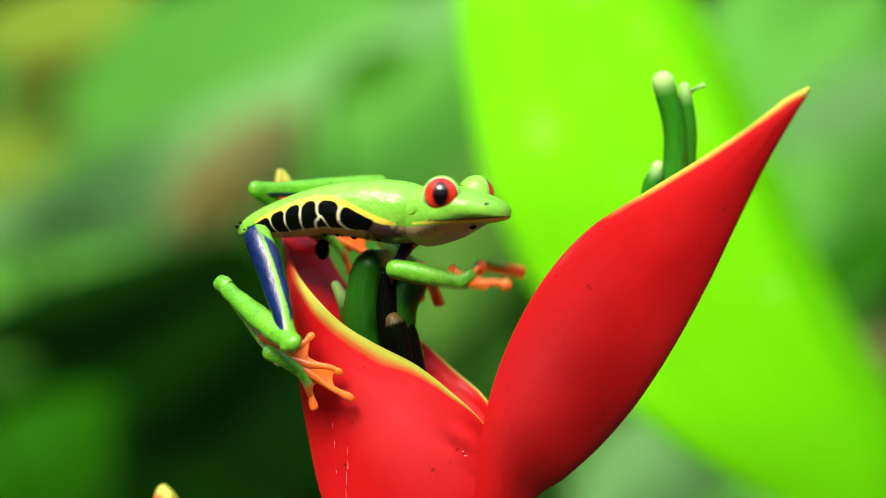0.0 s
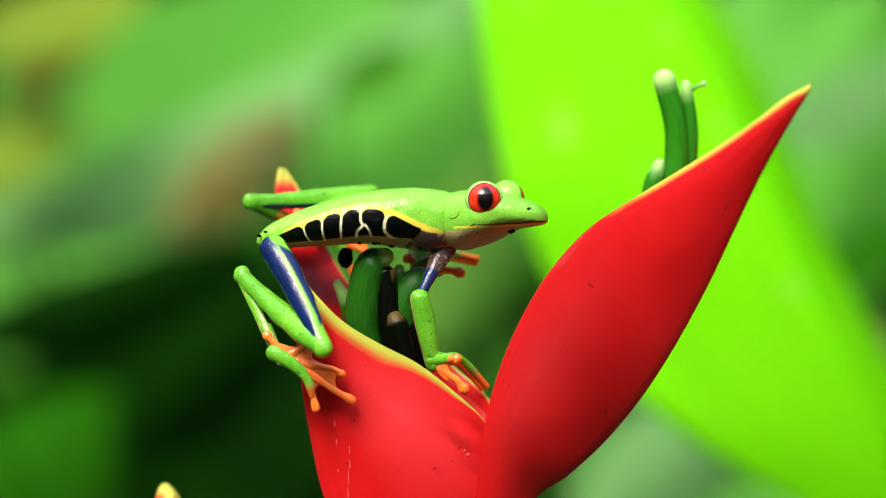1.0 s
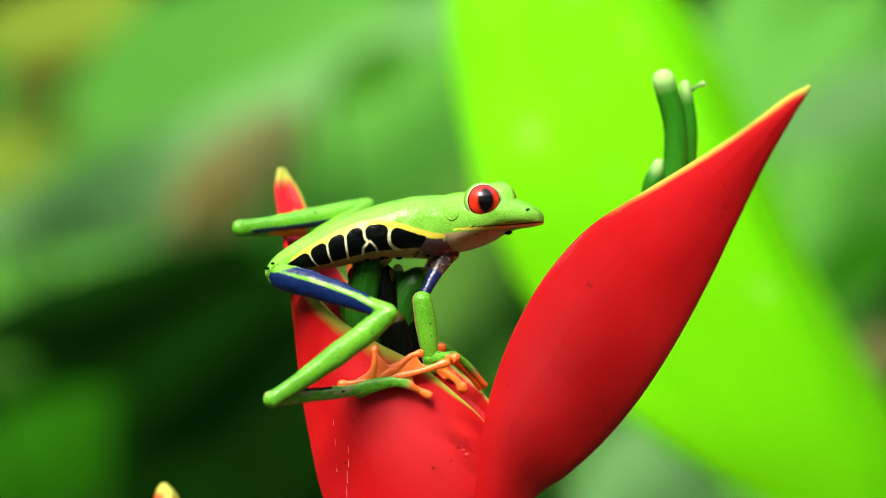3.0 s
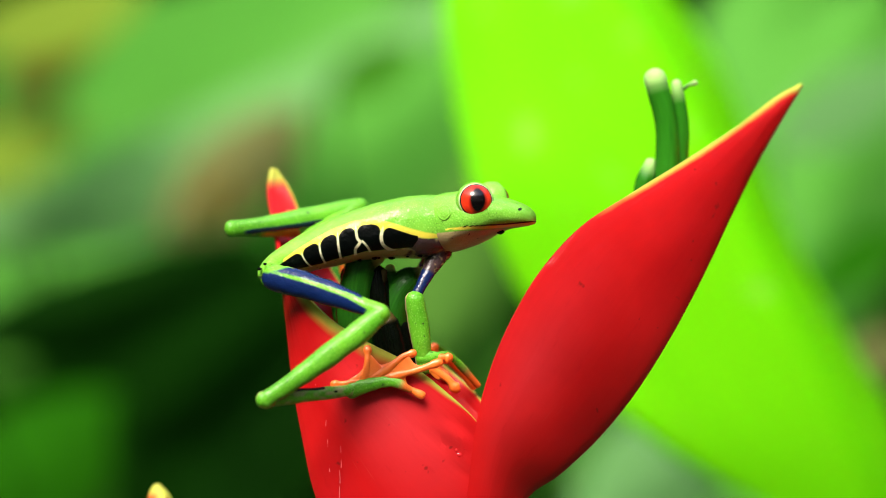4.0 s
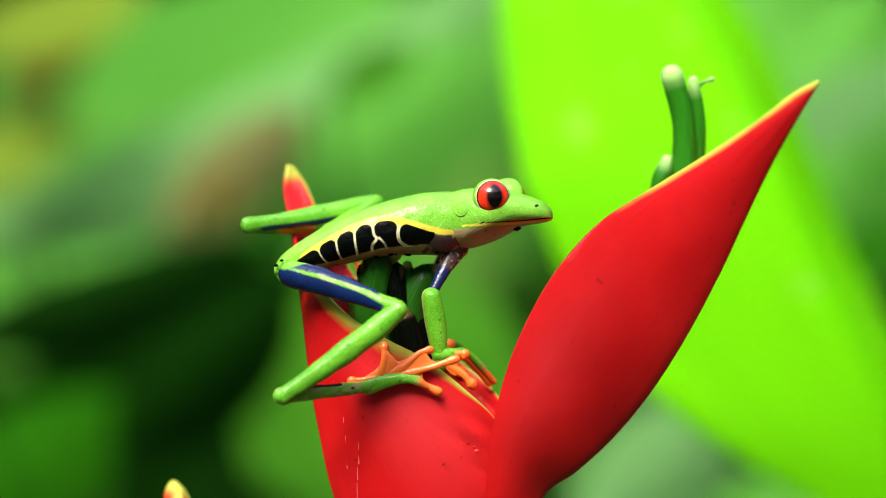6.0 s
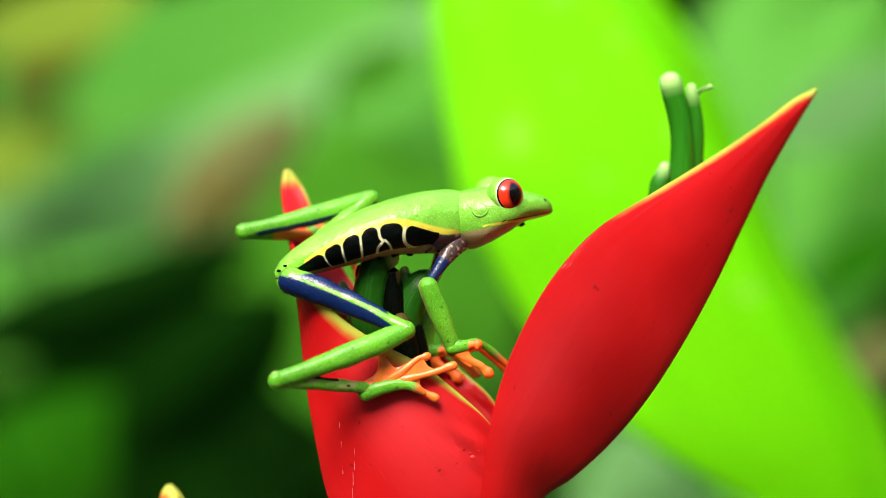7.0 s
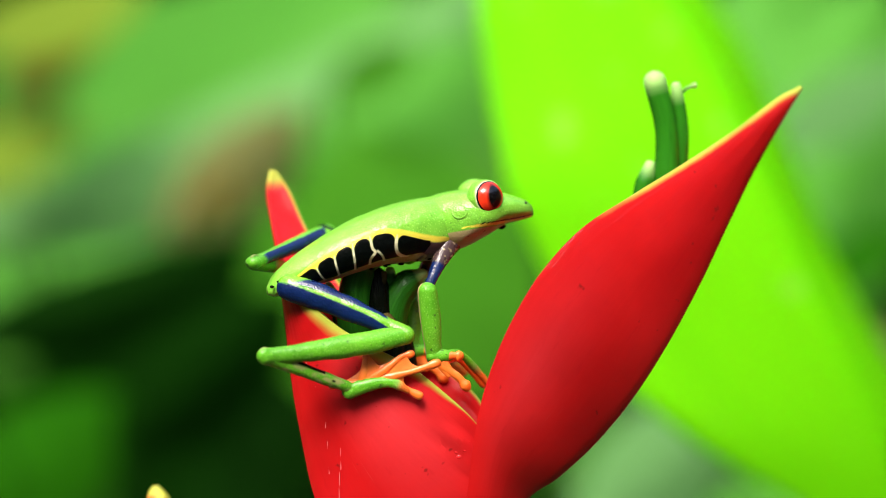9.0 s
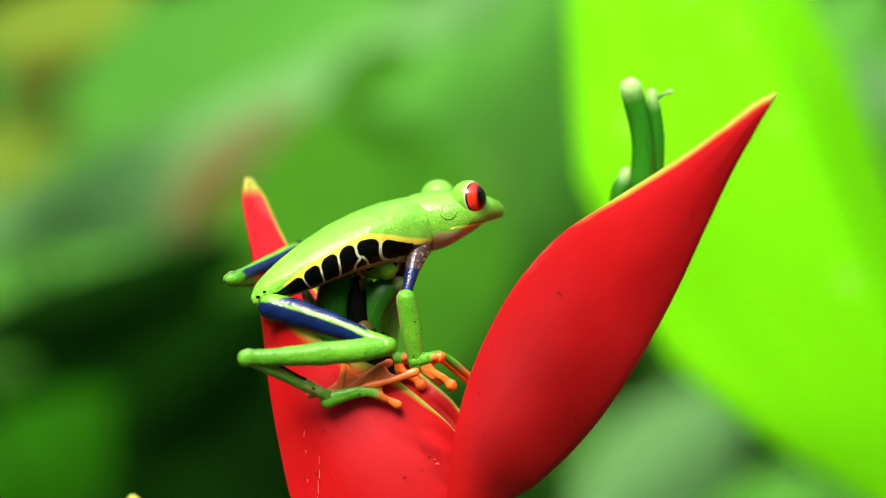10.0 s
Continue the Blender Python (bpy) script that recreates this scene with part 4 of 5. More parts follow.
for side in ("near", "far"):
    f = tagged(new("foot"), "orange foot with round toe pads")
    f.parent = frog
    PIECES[side, "foot"] = f
    for toe in ([(0, 0, 0), (6, 2.0, 0), (9.8, 0.7, 0.3), (13.6, -1.3, 0)], [(3, 1.5, 0.2), (8, 3.0, 0.8), (13, 4.3, 0.6), (17.5, 5.8, 0)],
                [(2, 1.5, 0.2), (6, 4.2, 0.8), (9.4, 7.0, 0.6), (11.8, 7.8, 0)], [(1, 1.0, 0.2), (1.5, 3.6, 0.7), (1.9, 6.4, 0.6), (1.9, 8.8, 0)],
                [(2, 0.5, 0.2), (-0.5, 1.4, 0.6), (-2.9, 1.2, 0.5), (-5.4, 1.0, 0.2)]):
        digit(toe, f, "toe", 0.64, 0.95)
    digit([(-1.5, -0.3, 0.4), (4, 1.4, 0.9), (8, 1.5, 0.9), (11, -0.1, 0.4)], f, "toe", 0.98, 0.8, LIMB)
    web([(-1.4, -1.0, 0), (5, 0.8, 0), (10.4, 0.2, 0), (10.2, 2.9, 0), (14.6, 4.4, 0), (12.0, 5.6, 0), (10.2, 7.6, 0), (6.9, 6.0, 0), (4.4, 5.4, 0), (2.1, 7.8, 0), (0.6, 4.0, 0), (-3.4, 1.1, 0)], f)
    h = tagged(new("hand"), "orange forefoot with round finger pads")
    h.parent = frog
    PIECES[side, "hand"] = h
    for toe in ([(0, 0, 0), (3, 0.1, 0.4), (6.4, 0.8, 0.4), (9.4, 0.6, 0)], [(0, 0, 0), (1.4, 1.8, 0.5), (2.2, 3.2, 0.4), (3.4, 4.2, 0)],
                [(0, 0, 0), (-1.5, 1.6, 0.4), (-3, 2.2, 0)]):
        digit(toe, h, "finger", 0.75, 1.3)
    digit([(-0.6, 0, 0.6), (1.6, 2.4, 0.2), (3.4, 4.3, -3.5), (8, 4.6, -7.0), (12.8, 4.3, -10.0)], h, "finger", 0.85, 0.75, LIMB)
    digit([(0.2, 0, 0.2), (2.2, 2.0, -0.2), (4.0, 3.5, -3.9), (8, 3.6, -7.4), (12.5, 3.3, -10.4)], h, "finger", 0.7, 0.8)
    web([(-1, -0.6, 0), (2.5, -1.0, 0), (5.2, -0.8, 0), (5.0, 0.9, 0), (3.0, 1.6, 0), (1.6, 2.6, 0), (-0.6, 1.6, 0)], h)


# ---------------------------------------------------------------- what moves
def bone(a, b, roll=0):
    """The pose of a limb piece that runs from a to b (millimetres on the stage), rolled about its length."""
    a, b = Vector(a), Vector(b)
    x = (b - a).normalized()
    z = Vector((0, -1, 0))
    z = (z - x * z.dot(x)).normalized()
    y = z.cross(x)
    m = Matrix((x, y, z)).transposed().to_4x4()
    m = m @ Matrix.Rotation(radians(roll), 4, "X")
    m.translation = STAGE + a * MM - FROG_O
    return m


def paw(a, angle, tilt=0.0):
    """The pose of a foot at a whose middle toe points angle degrees below the level, facing outwards."""
    m = Matrix.Rotation(radians(angle), 4, "Y") @ Matrix.Rotation(radians(90 + tilt), 4, "X")
    m.translation = STAGE + Vector(a) * MM - FROG_O
    return m


def turned(a, pitch, yaw, roll=0):
    """The pose of torso or head about its own origin a: pitch raises the snout, yaw turns it away, roll leans the back outwards."""
    m = Matrix.Rotation(radians(yaw), 4, "Z") @ Matrix.Rotation(radians(-pitch), 4, "Y") @ Matrix.Rotation(radians(roll), 4, "X")
    m.translation = STAGE + Vector(a) * MM - FROG_O
    return m


def swayed(dx, dz, lean, yaw):
    """The sway of the whole flower about the middle of the stage."""
    m = Matrix.Translation((dx * MM, 0, dz * MM)) @ Matrix.Rotation(radians(lean), 4, "Y") @ Matrix.Rotation(radians(yaw), 4, "Z")
    return Matrix.Translation(STAGE) @ m @ Matrix.Translation(-STAGE)


def motions():
    """All that moves: the swaying flower with the frog on it, the frog's limbs, and two leaves in the wind."""
    sway = [
        (0, swayed(0.28, -0.55, 0.19, 0.00)),
        (0.5, swayed(-0.17, -0.01, -0.17, 0.00)),
        (1, swayed(0.61, -0.23, 0.09, 0.00)),
        (1.5, swayed(1.95, 0.04, 0.11, 0.00)),
        (2, swayed(1.58, 0.11, 0.11, 0.00)),
        (2.5, swayed(1.23, -0.15, 0.23, 0.00)),
        (4, swayed(-1.38, -0.15, -0.05, 0.00)),
        (4.5, swayed(0.00, -0.00, 0.00, 0.00)),
        (5, swayed(0.70, 0.05, 0.02, 0.00)),
        (5.5, swayed(-0.10, 0.08, -0.05, 0.00)),
        (5.7, swayed(2.50, 0.62, -0.05, 0.00)),
        (6.8, swayed(1.21, 0.57, 0.15, 0.00)),
        (7, swayed(1.83, -0.68, 0.32, 0.00)),
        (7.5, swayed(0.49, -0.92, 0.25, 0.00)),
        (8, swayed(-0.08, -0.77, 0.02, 0.00)),
        (8.5, swayed(-0.59, -0.63, 0.10, 0.00)),
        (9, swayed(-1.40, -0.62, 0.04, 0.30)),
        (9.5, swayed(-4.22, -1.50, -0.16, 0.90)),
        (9.7, swayed(-5.07, -1.81, -0.18, 1.10)),
        (10, swayed(-6.36, -2.27, -0.20, 1.40)),
    ]
    walk(flower, [(t, m @ Matrix.Translation(FOOT)) for t, m in sway])
    walk(frog, [(t, m @ Matrix.Translation(FROG_O)) for t, m in sway])
    walk(torso, [
        (0, turned((-25.21, 0.00, 7.43), -9.5, -22.0, 0.0)),
        (0.1, turned((-23.56, 0.00, 6.78), -10.1, -16.0, 0.0)),
        (0.2, turned((-22.19, 0.00, 6.14), -10.4, -12.0, 0.0)),
        (0.5, turned((-20.47, 0.00, 5.40), -9.9, -6.0, 0.0)),
        (1, turned((-19.43, 0.00, 5.29), -9.0, 0.0, 0.0)),
        (1.3, turned((-19.26, 0.00, 4.51), -7.9, 0.0, 0.0)),
        (1.6, turned((-18.68, 0.00, 3.23), -5.5, 0.0, 0.0)),
        (2, turned((-17.93, 0.00, 2.33), -2.4, 0.0, 0.0)),
        (2.5, turned((-17.97, 0.00, 2.02), -0.3, 0.0, 0.0)),
        (2.8, turned((-18.00, 0.00, 1.38), 0.0, 0.0, 0.0)),
        (4.5, turned((-18.00, 0.00, 1.38), 0.0, 0.0, 0.0)),
        (5.7, turned((-18.00, 0.00, 1.38), 0.0, 0.0, 0.0)),
        (6.1, turned((-18.00, 0.00, 1.38), 0.0, 0.0, 0.0)),
        (6.8, turned((-18.61, 0.00, 2.53), 4.0, 8.0, 3.0)),
        (7, turned((-17.81, 0.00, 2.41), 2.7, 10.0, 3.0)),
        (7.2, turned((-16.66, 0.00, 1.52), 3.0, 12.0, 3.0)),
        (7.5, turned((-16.01, 0.00, 0.69), 4.1, 14.0, 3.0)),
        (8, turned((-16.55, 0.00, 0.48), 5.0, 14.0, 3.0)),
        (9, turned((-16.79, 0.00, 0.01), 5.3, 14.0, 3.0)),
        (9.5, turned((-16.86, 0.00, -0.04), 5.1, 14.0, 3.0)),
        (10, turned((-15.89, 0.00, 0.81), 8.4, 18.0, 6.0)),
    ])
    walk(head, [
        (0, turned((-3.97, -6.80, 5.85), -1.0, -31.0)),
        (0.1, turned((-1.31, -5.00, 5.38), -1.0, -31.0)),
        (0.2, turned((0.76, -3.80, 5.04), -1.0, -30.5)),
        (0.5, turned((2.04, -1.90, 4.58), -1.0, -25.0)),
        (1, turned((3.17, 0.00, 4.71), -1.0, -22.0)),
        (1.5, turned((3.85, 0.00, 3.97), -1.0, -21.0)),
        (2, turned((3.84, 0.00, 3.74), 0.0, -21.0)),
        (2.5, turned((3.29, 0.00, 4.02), 0.0, -19.0)),
        (2.8, turned((2.31, 0.00, 4.20), 0.0, -16.0)),
        (4.5, turned((2.31, 0.00, 4.20), 0.0, -16.0)),
        (5.6, turned((2.31, 0.00, 4.20), 0.0, -16.0)),
        (6.1, turned((2.31, 0.00, 4.20), 0.0, -16.0)),
        (6.8, turned((1.30, 2.60, 6.12), 6.0, 9.0)),
        (7, turned((3.10, 3.20, 5.31), 6.0, 10.0)),
        (7.2, turned((2.40, 3.80, 5.05), 5.0, 9.0)),
        (7.5, turned((3.20, 4.40, 4.46), 5.0, 9.0)),
        (8, turned((2.50, 4.40, 4.87), 5.0, 8.0)),
        (9, turned((2.10, 4.40, 4.84), 5.0, 8.0)),
        (9.5, turned((1.60, 4.40, 4.83), 5.0, 11.0)),
        (9.7, turned((1.30, 4.80, 5.17), 5.0, 18.0)),
        (10, turned((2.10, 5.60, 6.40), 5.0, 26.0)),
    ])
    walk(PIECES["near", "thigh"], [
        (0, bone((-40.67, -8.00, 3.23), (-33.07, -21.00, -18.16))),
        (0.2, bone((-39.25, -8.00, 1.89), (-31.27, -21.00, -19.47))),
        (0.5, bone((-38.61, -8.00, 1.23), (-28.94, -21.00, -19.79))),
        (1, bone((-37.67, -8.00, 0.54), (-26.27, -21.00, -19.94))),
        (1.3, bone((-37.23, -8.00, -0.49), (-26.19, -21.00, -20.11))),
        (1.4, bone((-36.75, -8.00, -1.16), (-24.08, -21.00, -12.77))),
        (1.5, bone((-36.52, -8.00, -1.46), (-18.40, -21.00, -3.29))),
        (1.6, bone((-36.32, -8.00, -1.85), (-15.11, -21.00, -4.97))),
        (1.7, bone((-36.25, -8.00, -2.47), (-14.08, -21.00, -7.12))),
        (1.8, bone((-35.93, -8.00, -3.10), (-13.77, -21.00, -10.11))),
        (2, bone((-35.54, -8.00, -4.35), (-12.67, -21.00, -12.63))),
        (2.5, bone((-35.43, -8.00, -5.27), (-11.51, -19.86, -13.27))),
        (2.8, bone((-35.47, -8.00, -6.01), (-11.79, -20.77, -13.46))),
        (4.5, bone((-35.47, -8.00, -6.01), (-11.79, -20.77, -13.46))),
        (5.7, bone((-35.47, -8.00, -6.01), (-11.79, -20.77, -13.46))),
        (6.1, bone((-35.47, -8.00, -6.01), (-11.79, -20.77, -13.46))),
        (6.8, bone((-35.66, -8.00, -6.66), (-10.99, -16.50, -16.10))),
        (7, bone((-35.03, -8.00, -6.40), (-10.04, -13.69, -16.84))),
        (7.2, bone((-33.64, -8.00, -7.02), (-8.36, -11.25, -17.68))),
        (7.5, bone((-32.23, -8.00, -7.70), (-6.95, -12.63, -17.84))),
        (8.5, bone((-32.23, -8.00, -7.70), (-6.95, -12.63, -17.84))),
        (9.5, bone((-32.23, -8.00, -7.70), (-6.95, -12.63, -17.84))),
        (10, bone((-31.35, -8.00, -10.06), (-6.45, -16.77, -18.36))),
    ])
    walk(PIECES["near", "shank"], [
        (0, bone((-31.51, -22.92, -19.22), (-47.68, -3.00, -8.18))),
        (0.2, bone((-30.35, -22.04, -20.24), (-47.15, -3.00, -6.16))),
        (0.5, bone((-28.28, -21.71, -20.35), (-45.66, -3.00, -5.57))),
        (1, bone((-25.84, -21.43, -20.28), (-44.55, -3.00, -5.92))),
        (1.3, bone((-25.91, -21.27, -20.32), (-45.09, -3.00, -5.85))),
        (1.4, bone((-22.88, -21.78, -13.29), (-45.83, -6.86, -3.40))),
        (1.5, bone((-16.35, -21.57, -3.58), (-43.53, -13.98, 0.24))),
        (1.6, bone((-13.55, -21.14, -4.11), (-38.74, -18.80, -17.96))),
        (1.7, bone((-12.72, -20.84, -6.15), (-36.21, -23.60, -22.86))),
        (1.8, bone((-12.90, -20.90, -9.41), (-35.78, -23.60, -27.84))),
        (2, bone((-11.78, -20.90, -11.95), (-35.04, -23.60, -29.87))),
        (2.5, bone((-11.35, -19.84, -13.15), (-35.70, -22.33, -31.21))),
        (2.8, bone((-11.58, -20.75, -13.30), (-35.87, -22.06, -31.47))),
        (4.5, bone((-11.58, -20.75, -13.30), (-35.87, -22.06, -31.47))),
        (5.7, bone((-11.58, -20.75, -13.30), (-35.87, -22.06, -31.47))),
        (6.1, bone((-11.58, -20.75, -13.30), (-35.87, -22.06, -31.47))),
        (6.8, bone((-10.65, -16.43, -15.90), (-36.35, -21.93, -30.81))),
        (7, bone((-9.45, -13.51, -16.61), (-36.29, -21.89, -27.00))),
        (7.2, bone((-8.37, -11.26, -17.68), (-37.49, -19.00, -23.25))),
        (7.5, bone((-6.84, -12.60, -17.82), (-36.01, -20.46, -22.05))),
        (8.5, bone((-6.84, -12.60, -17.82), (-36.01, -20.46, -22.05))),
        (9.5, bone((-6.84, -12.60, -17.82), (-36.01, -20.46, -22.05))),
        (10, bone((-5.60, -16.64, -18.29), (-34.97, -20.99, -20.45))),
    ])
    walk(PIECES["near", "tarsus"], [
        (0, bone((-48.41, -2.45, -7.23), (-36.23, -11.60, -22.83))),
        (0.2, bone((-47.39, -2.81, -5.79), (-35.86, -11.60, -23.19))),
        (0.5, bone((-45.86, -2.83, -5.22), (-35.44, -11.60, -23.38))),
        (1, bone((-44.97, -2.58, -5.09), (-35.86, -11.60, -23.08))),
        (1.3, bone((-45.53, -2.56, -4.97), (-36.63, -11.60, -23.01))),
        (1.4, bone((-46.48, -6.50, -2.07), (-37.14, -11.60, -20.87))),
        (1.5, bone((-44.52, -14.21, 1.83), (-33.39, -11.60, -16.05))),
        (1.6, bone((-40.90, -19.78, -17.23), (-22.96, -11.60, -23.35))),
        (1.7, bone((-37.51, -24.61, -22.63), (-20.69, -11.60, -25.55))),
        (1.8, bone((-36.84, -24.37, -27.84), (-19.15, -11.60, -27.75))),
        (2, bone((-35.71, -24.05, -29.89), (-17.18, -11.60, -29.48))),
        (2.5, bone((-36.28, -22.66, -31.25), (-16.78, -11.60, -29.86))),
        (2.8, bone((-36.45, -22.38, -31.51), (-16.80, -11.60, -30.06))),
        (4.5, bone((-36.45, -22.38, -31.51), (-16.80, -11.60, -30.06))),
        (5.7, bone((-36.45, -22.38, -31.51), (-16.80, -11.60, -30.06))),
        (6.1, bone((-36.45, -22.38, -31.51), (-16.80, -11.60, -30.06))),
        (6.8, bone((-36.93, -22.24, -30.84), (-17.17, -11.60, -29.93))),
        (7, bone((-36.81, -22.17, -26.94), (-17.08, -11.60, -29.37))),
        (7.2, bone((-37.95, -19.17, -23.11), (-17.66, -11.60, -29.64))),
        (7.5, bone((-36.44, -20.66, -21.87), (-17.26, -11.60, -29.73))),
        (8.5, bone((-36.44, -20.66, -21.87), (-17.26, -11.60, -29.73))),
        (9.5, bone((-36.44, -20.66, -21.87), (-17.26, -11.60, -29.73))),
        (10, bone((-35.35, -21.19, -20.25), (-17.28, -11.60, -29.98))),
    ])
    walk(PIECES["near", "foot"], [
        (0, paw((-36.23, -11.60, -22.83), 47)),
        (0.2, paw((-35.86, -11.60, -23.19), 47)),
        (0.5, paw((-35.44, -11.60, -23.38), 47)),
        (1, paw((-35.86, -11.60, -23.08), 49)),
        (1.3, paw((-36.63, -11.60, -23.01), 49)),
        (1.4, paw((-37.14, -11.60, -20.87), 44)),
        (1.5, paw((-33.39, -11.60, -16.05), 22)),
        (1.6, paw((-22.96, -11.60, -23.35), -12)),
        (1.7, paw((-20.69, -11.60, -25.55), -6)),
        (1.8, paw((-19.15, -11.60, -27.75), 0)),
        (2, paw((-17.18, -11.60, -29.48), 0)),
        (2.5, paw((-16.78, -11.60, -29.86), 0)),
        (2.8, paw((-16.80, -11.60, -30.06), 0)),
        (4.5, paw((-16.80, -11.60, -30.06), 0)),
        (5.7, paw((-16.80, -11.60, -30.06), 0)),
        (6.1, paw((-16.80, -11.60, -30.06), 0)),
        (6.8, paw((-17.0, -11.60, -30.5), 0)),
        (7, paw((-16.8, -11.60, -30.2), 0)),
        (7.2, paw((-17.2, -11.60, -30.1), 0)),
        (7.5, paw((-17.26, -11.60, -29.73), 0)),
        (8.5, paw((-17.26, -11.60, -29.73), 0)),
        (9.5, paw((-17.26, -11.60, -29.73), 0)),
        (10, paw((-17.28, -11.60, -29.98), 0)),
    ])
    walk(PIECES["far", "thigh"], [
        (0, bone((-37.87, 7.56, 5.97), (-15.28, 21.18, 15.72))),
        (0.2, bone((-36.50, 7.57, 4.66), (-14.40, 21.45, 15.15))),
        (0.5, bone((-37.33, 6.70, 3.29), (-16.04, 21.66, 13.96))),
        (1, bone((-37.42, 5.95, 2.04), (-17.61, 22.49, 13.22))),
        (1.4, bone((-36.27, 6.14, 0.42), (-18.11, 23.35, 13.27))),
        (1.6, bone((-36.83, 5.21, -1.05), (-18.91, 21.82, 12.89))),
        (2, bone((-36.37, 5.02, -4.07), (-18.51, 19.51, 12.11))),
        (2.5, bone((-36.76, 4.93, -5.42), (-17.68, 16.96, 11.38))),
        (2.8, bone((-36.86, 4.76, -6.21), (-18.08, 18.00, 10.02))),
        (4.5, bone((-36.86, 4.76, -6.21), (-18.08, 18.00, 10.02))),
        (5.7, bone((-36.86, 4.76, -6.21), (-18.08, 18.00, 10.02))),
        (6.1, bone((-36.86, 4.76, -6.21), (-18.08, 18.00, 10.02))),
        (6.8, bone((-38.15, 5.51, -8.02), (-17.72, 9.00, 10.98))),
        (7, bone((-36.39, 4.95, -6.97), (-18.66, 15.55, 12.12))),
        (7.1, bone((-33.64, 6.32, -5.05), (-19.31, 22.43, 13.01))),
        (7.2, bone((-29.74, 4.17, -4.30), (-22.04, 24.97, 12.99))),
        (7.3, bone((-24.80, 0.07, -3.99), (-24.09, 24.54, 9.86))),
        (7.4, bone((-16.79, -2.66, -2.57), (-25.26, 22.50, 6.71))),
        (7.5, bone((-5.12, 0.12, 1.76), (-25.56, 19.00, 5.80))),
        (8, bone((-5.54, 0.12, 0.95), (-25.99, 19.00, 4.96))),
        (9, bone((-5.97, 0.13, 0.29), (-26.44, 19.00, 4.28))),
        (9.5, bone((-6.15, 0.13, -0.36), (-26.62, 19.00, 3.60))),
        (10, bone((-6.00, 0.12, -1.57), (-26.47, 19.00, 2.33))),
    ])
    walk(PIECES["far", "shank"], [
        (0, bone((-14.74, 21.42, 15.76), (-42.68, 9.00, 13.94), 0)),
        (0.2, bone((-13.89, 21.68, 15.19), (-41.69, 9.00, 13.19), 0)),
        (0.5, bone((-15.49, 21.91, 14.00), (-43.15, 9.00, 11.62), 0)),
        (1, bone((-17.02, 22.79, 13.27), (-44.26, 9.00, 10.88), 0)),
        (1.4, bone((-17.55, 23.66, 13.36), (-44.08, 9.00, 8.99), 0)),
        (1.6, bone((-18.34, 22.10, 13.00), (-45.55, 9.00, 7.89), 0)),
        (2, bone((-17.96, 19.71, 12.22), (-46.14, 9.00, 6.81), 0)),
        (2.5, bone((-17.18, 17.10, 11.48), (-46.18, 9.00, 5.84), 0)),
        (2.8, bone((-17.56, 18.16, 10.11), (-46.30, 9.00, 4.85), 0)),
        (4.5, bone((-17.56, 18.16, 10.11), (-46.30, 9.00, 4.85), 0)),
        (5.7, bone((-17.56, 18.16, 10.11), (-46.30, 9.00, 4.85), 0)),
        (6.1, bone((-17.56, 18.16, 10.11), (-46.30, 9.00, 4.85), 0)),
        (6.8, bone((-17.99, 9.00, 10.92), (-47.80, 9.00, 3.89), 0)),
        (7, bone((-18.21, 15.66, 12.24), (-47.05, 9.00, 4.39), 0)),
        (7.1, bone((-18.82, 22.69, 13.20), (-44.47, 9.00, 3.57), 0)),
        (7.2, bone((-21.59, 25.43, 13.27), (-41.31, 5.50, 0.96), 22)),
        (7.3, bone((-23.60, 25.20, 10.15), (-40.84, 2.00, 0.00), 43)),
        (7.4, bone((-24.52, 23.69, 7.07), (-40.24, -1.50, -0.44), 65)),
        (7.5, bone((-24.54, 20.76, 6.28), (-39.53, -5.00, -0.74), 65)),
        (8, bone((-24.97, 20.76, 5.44), (-39.96, -5.00, -1.61), 65)),
        (9, bone((-25.36, 20.91, 4.81), (-40.01, -5.00, -2.38), 65)),
        (9.5, bone((-25.43, 21.14, 4.14), (-39.96, -5.00, -2.48), 65)),
        (10, bone((-25.35, 20.99, 2.87), (-39.95, -5.00, -4.16), 65)),
    ])
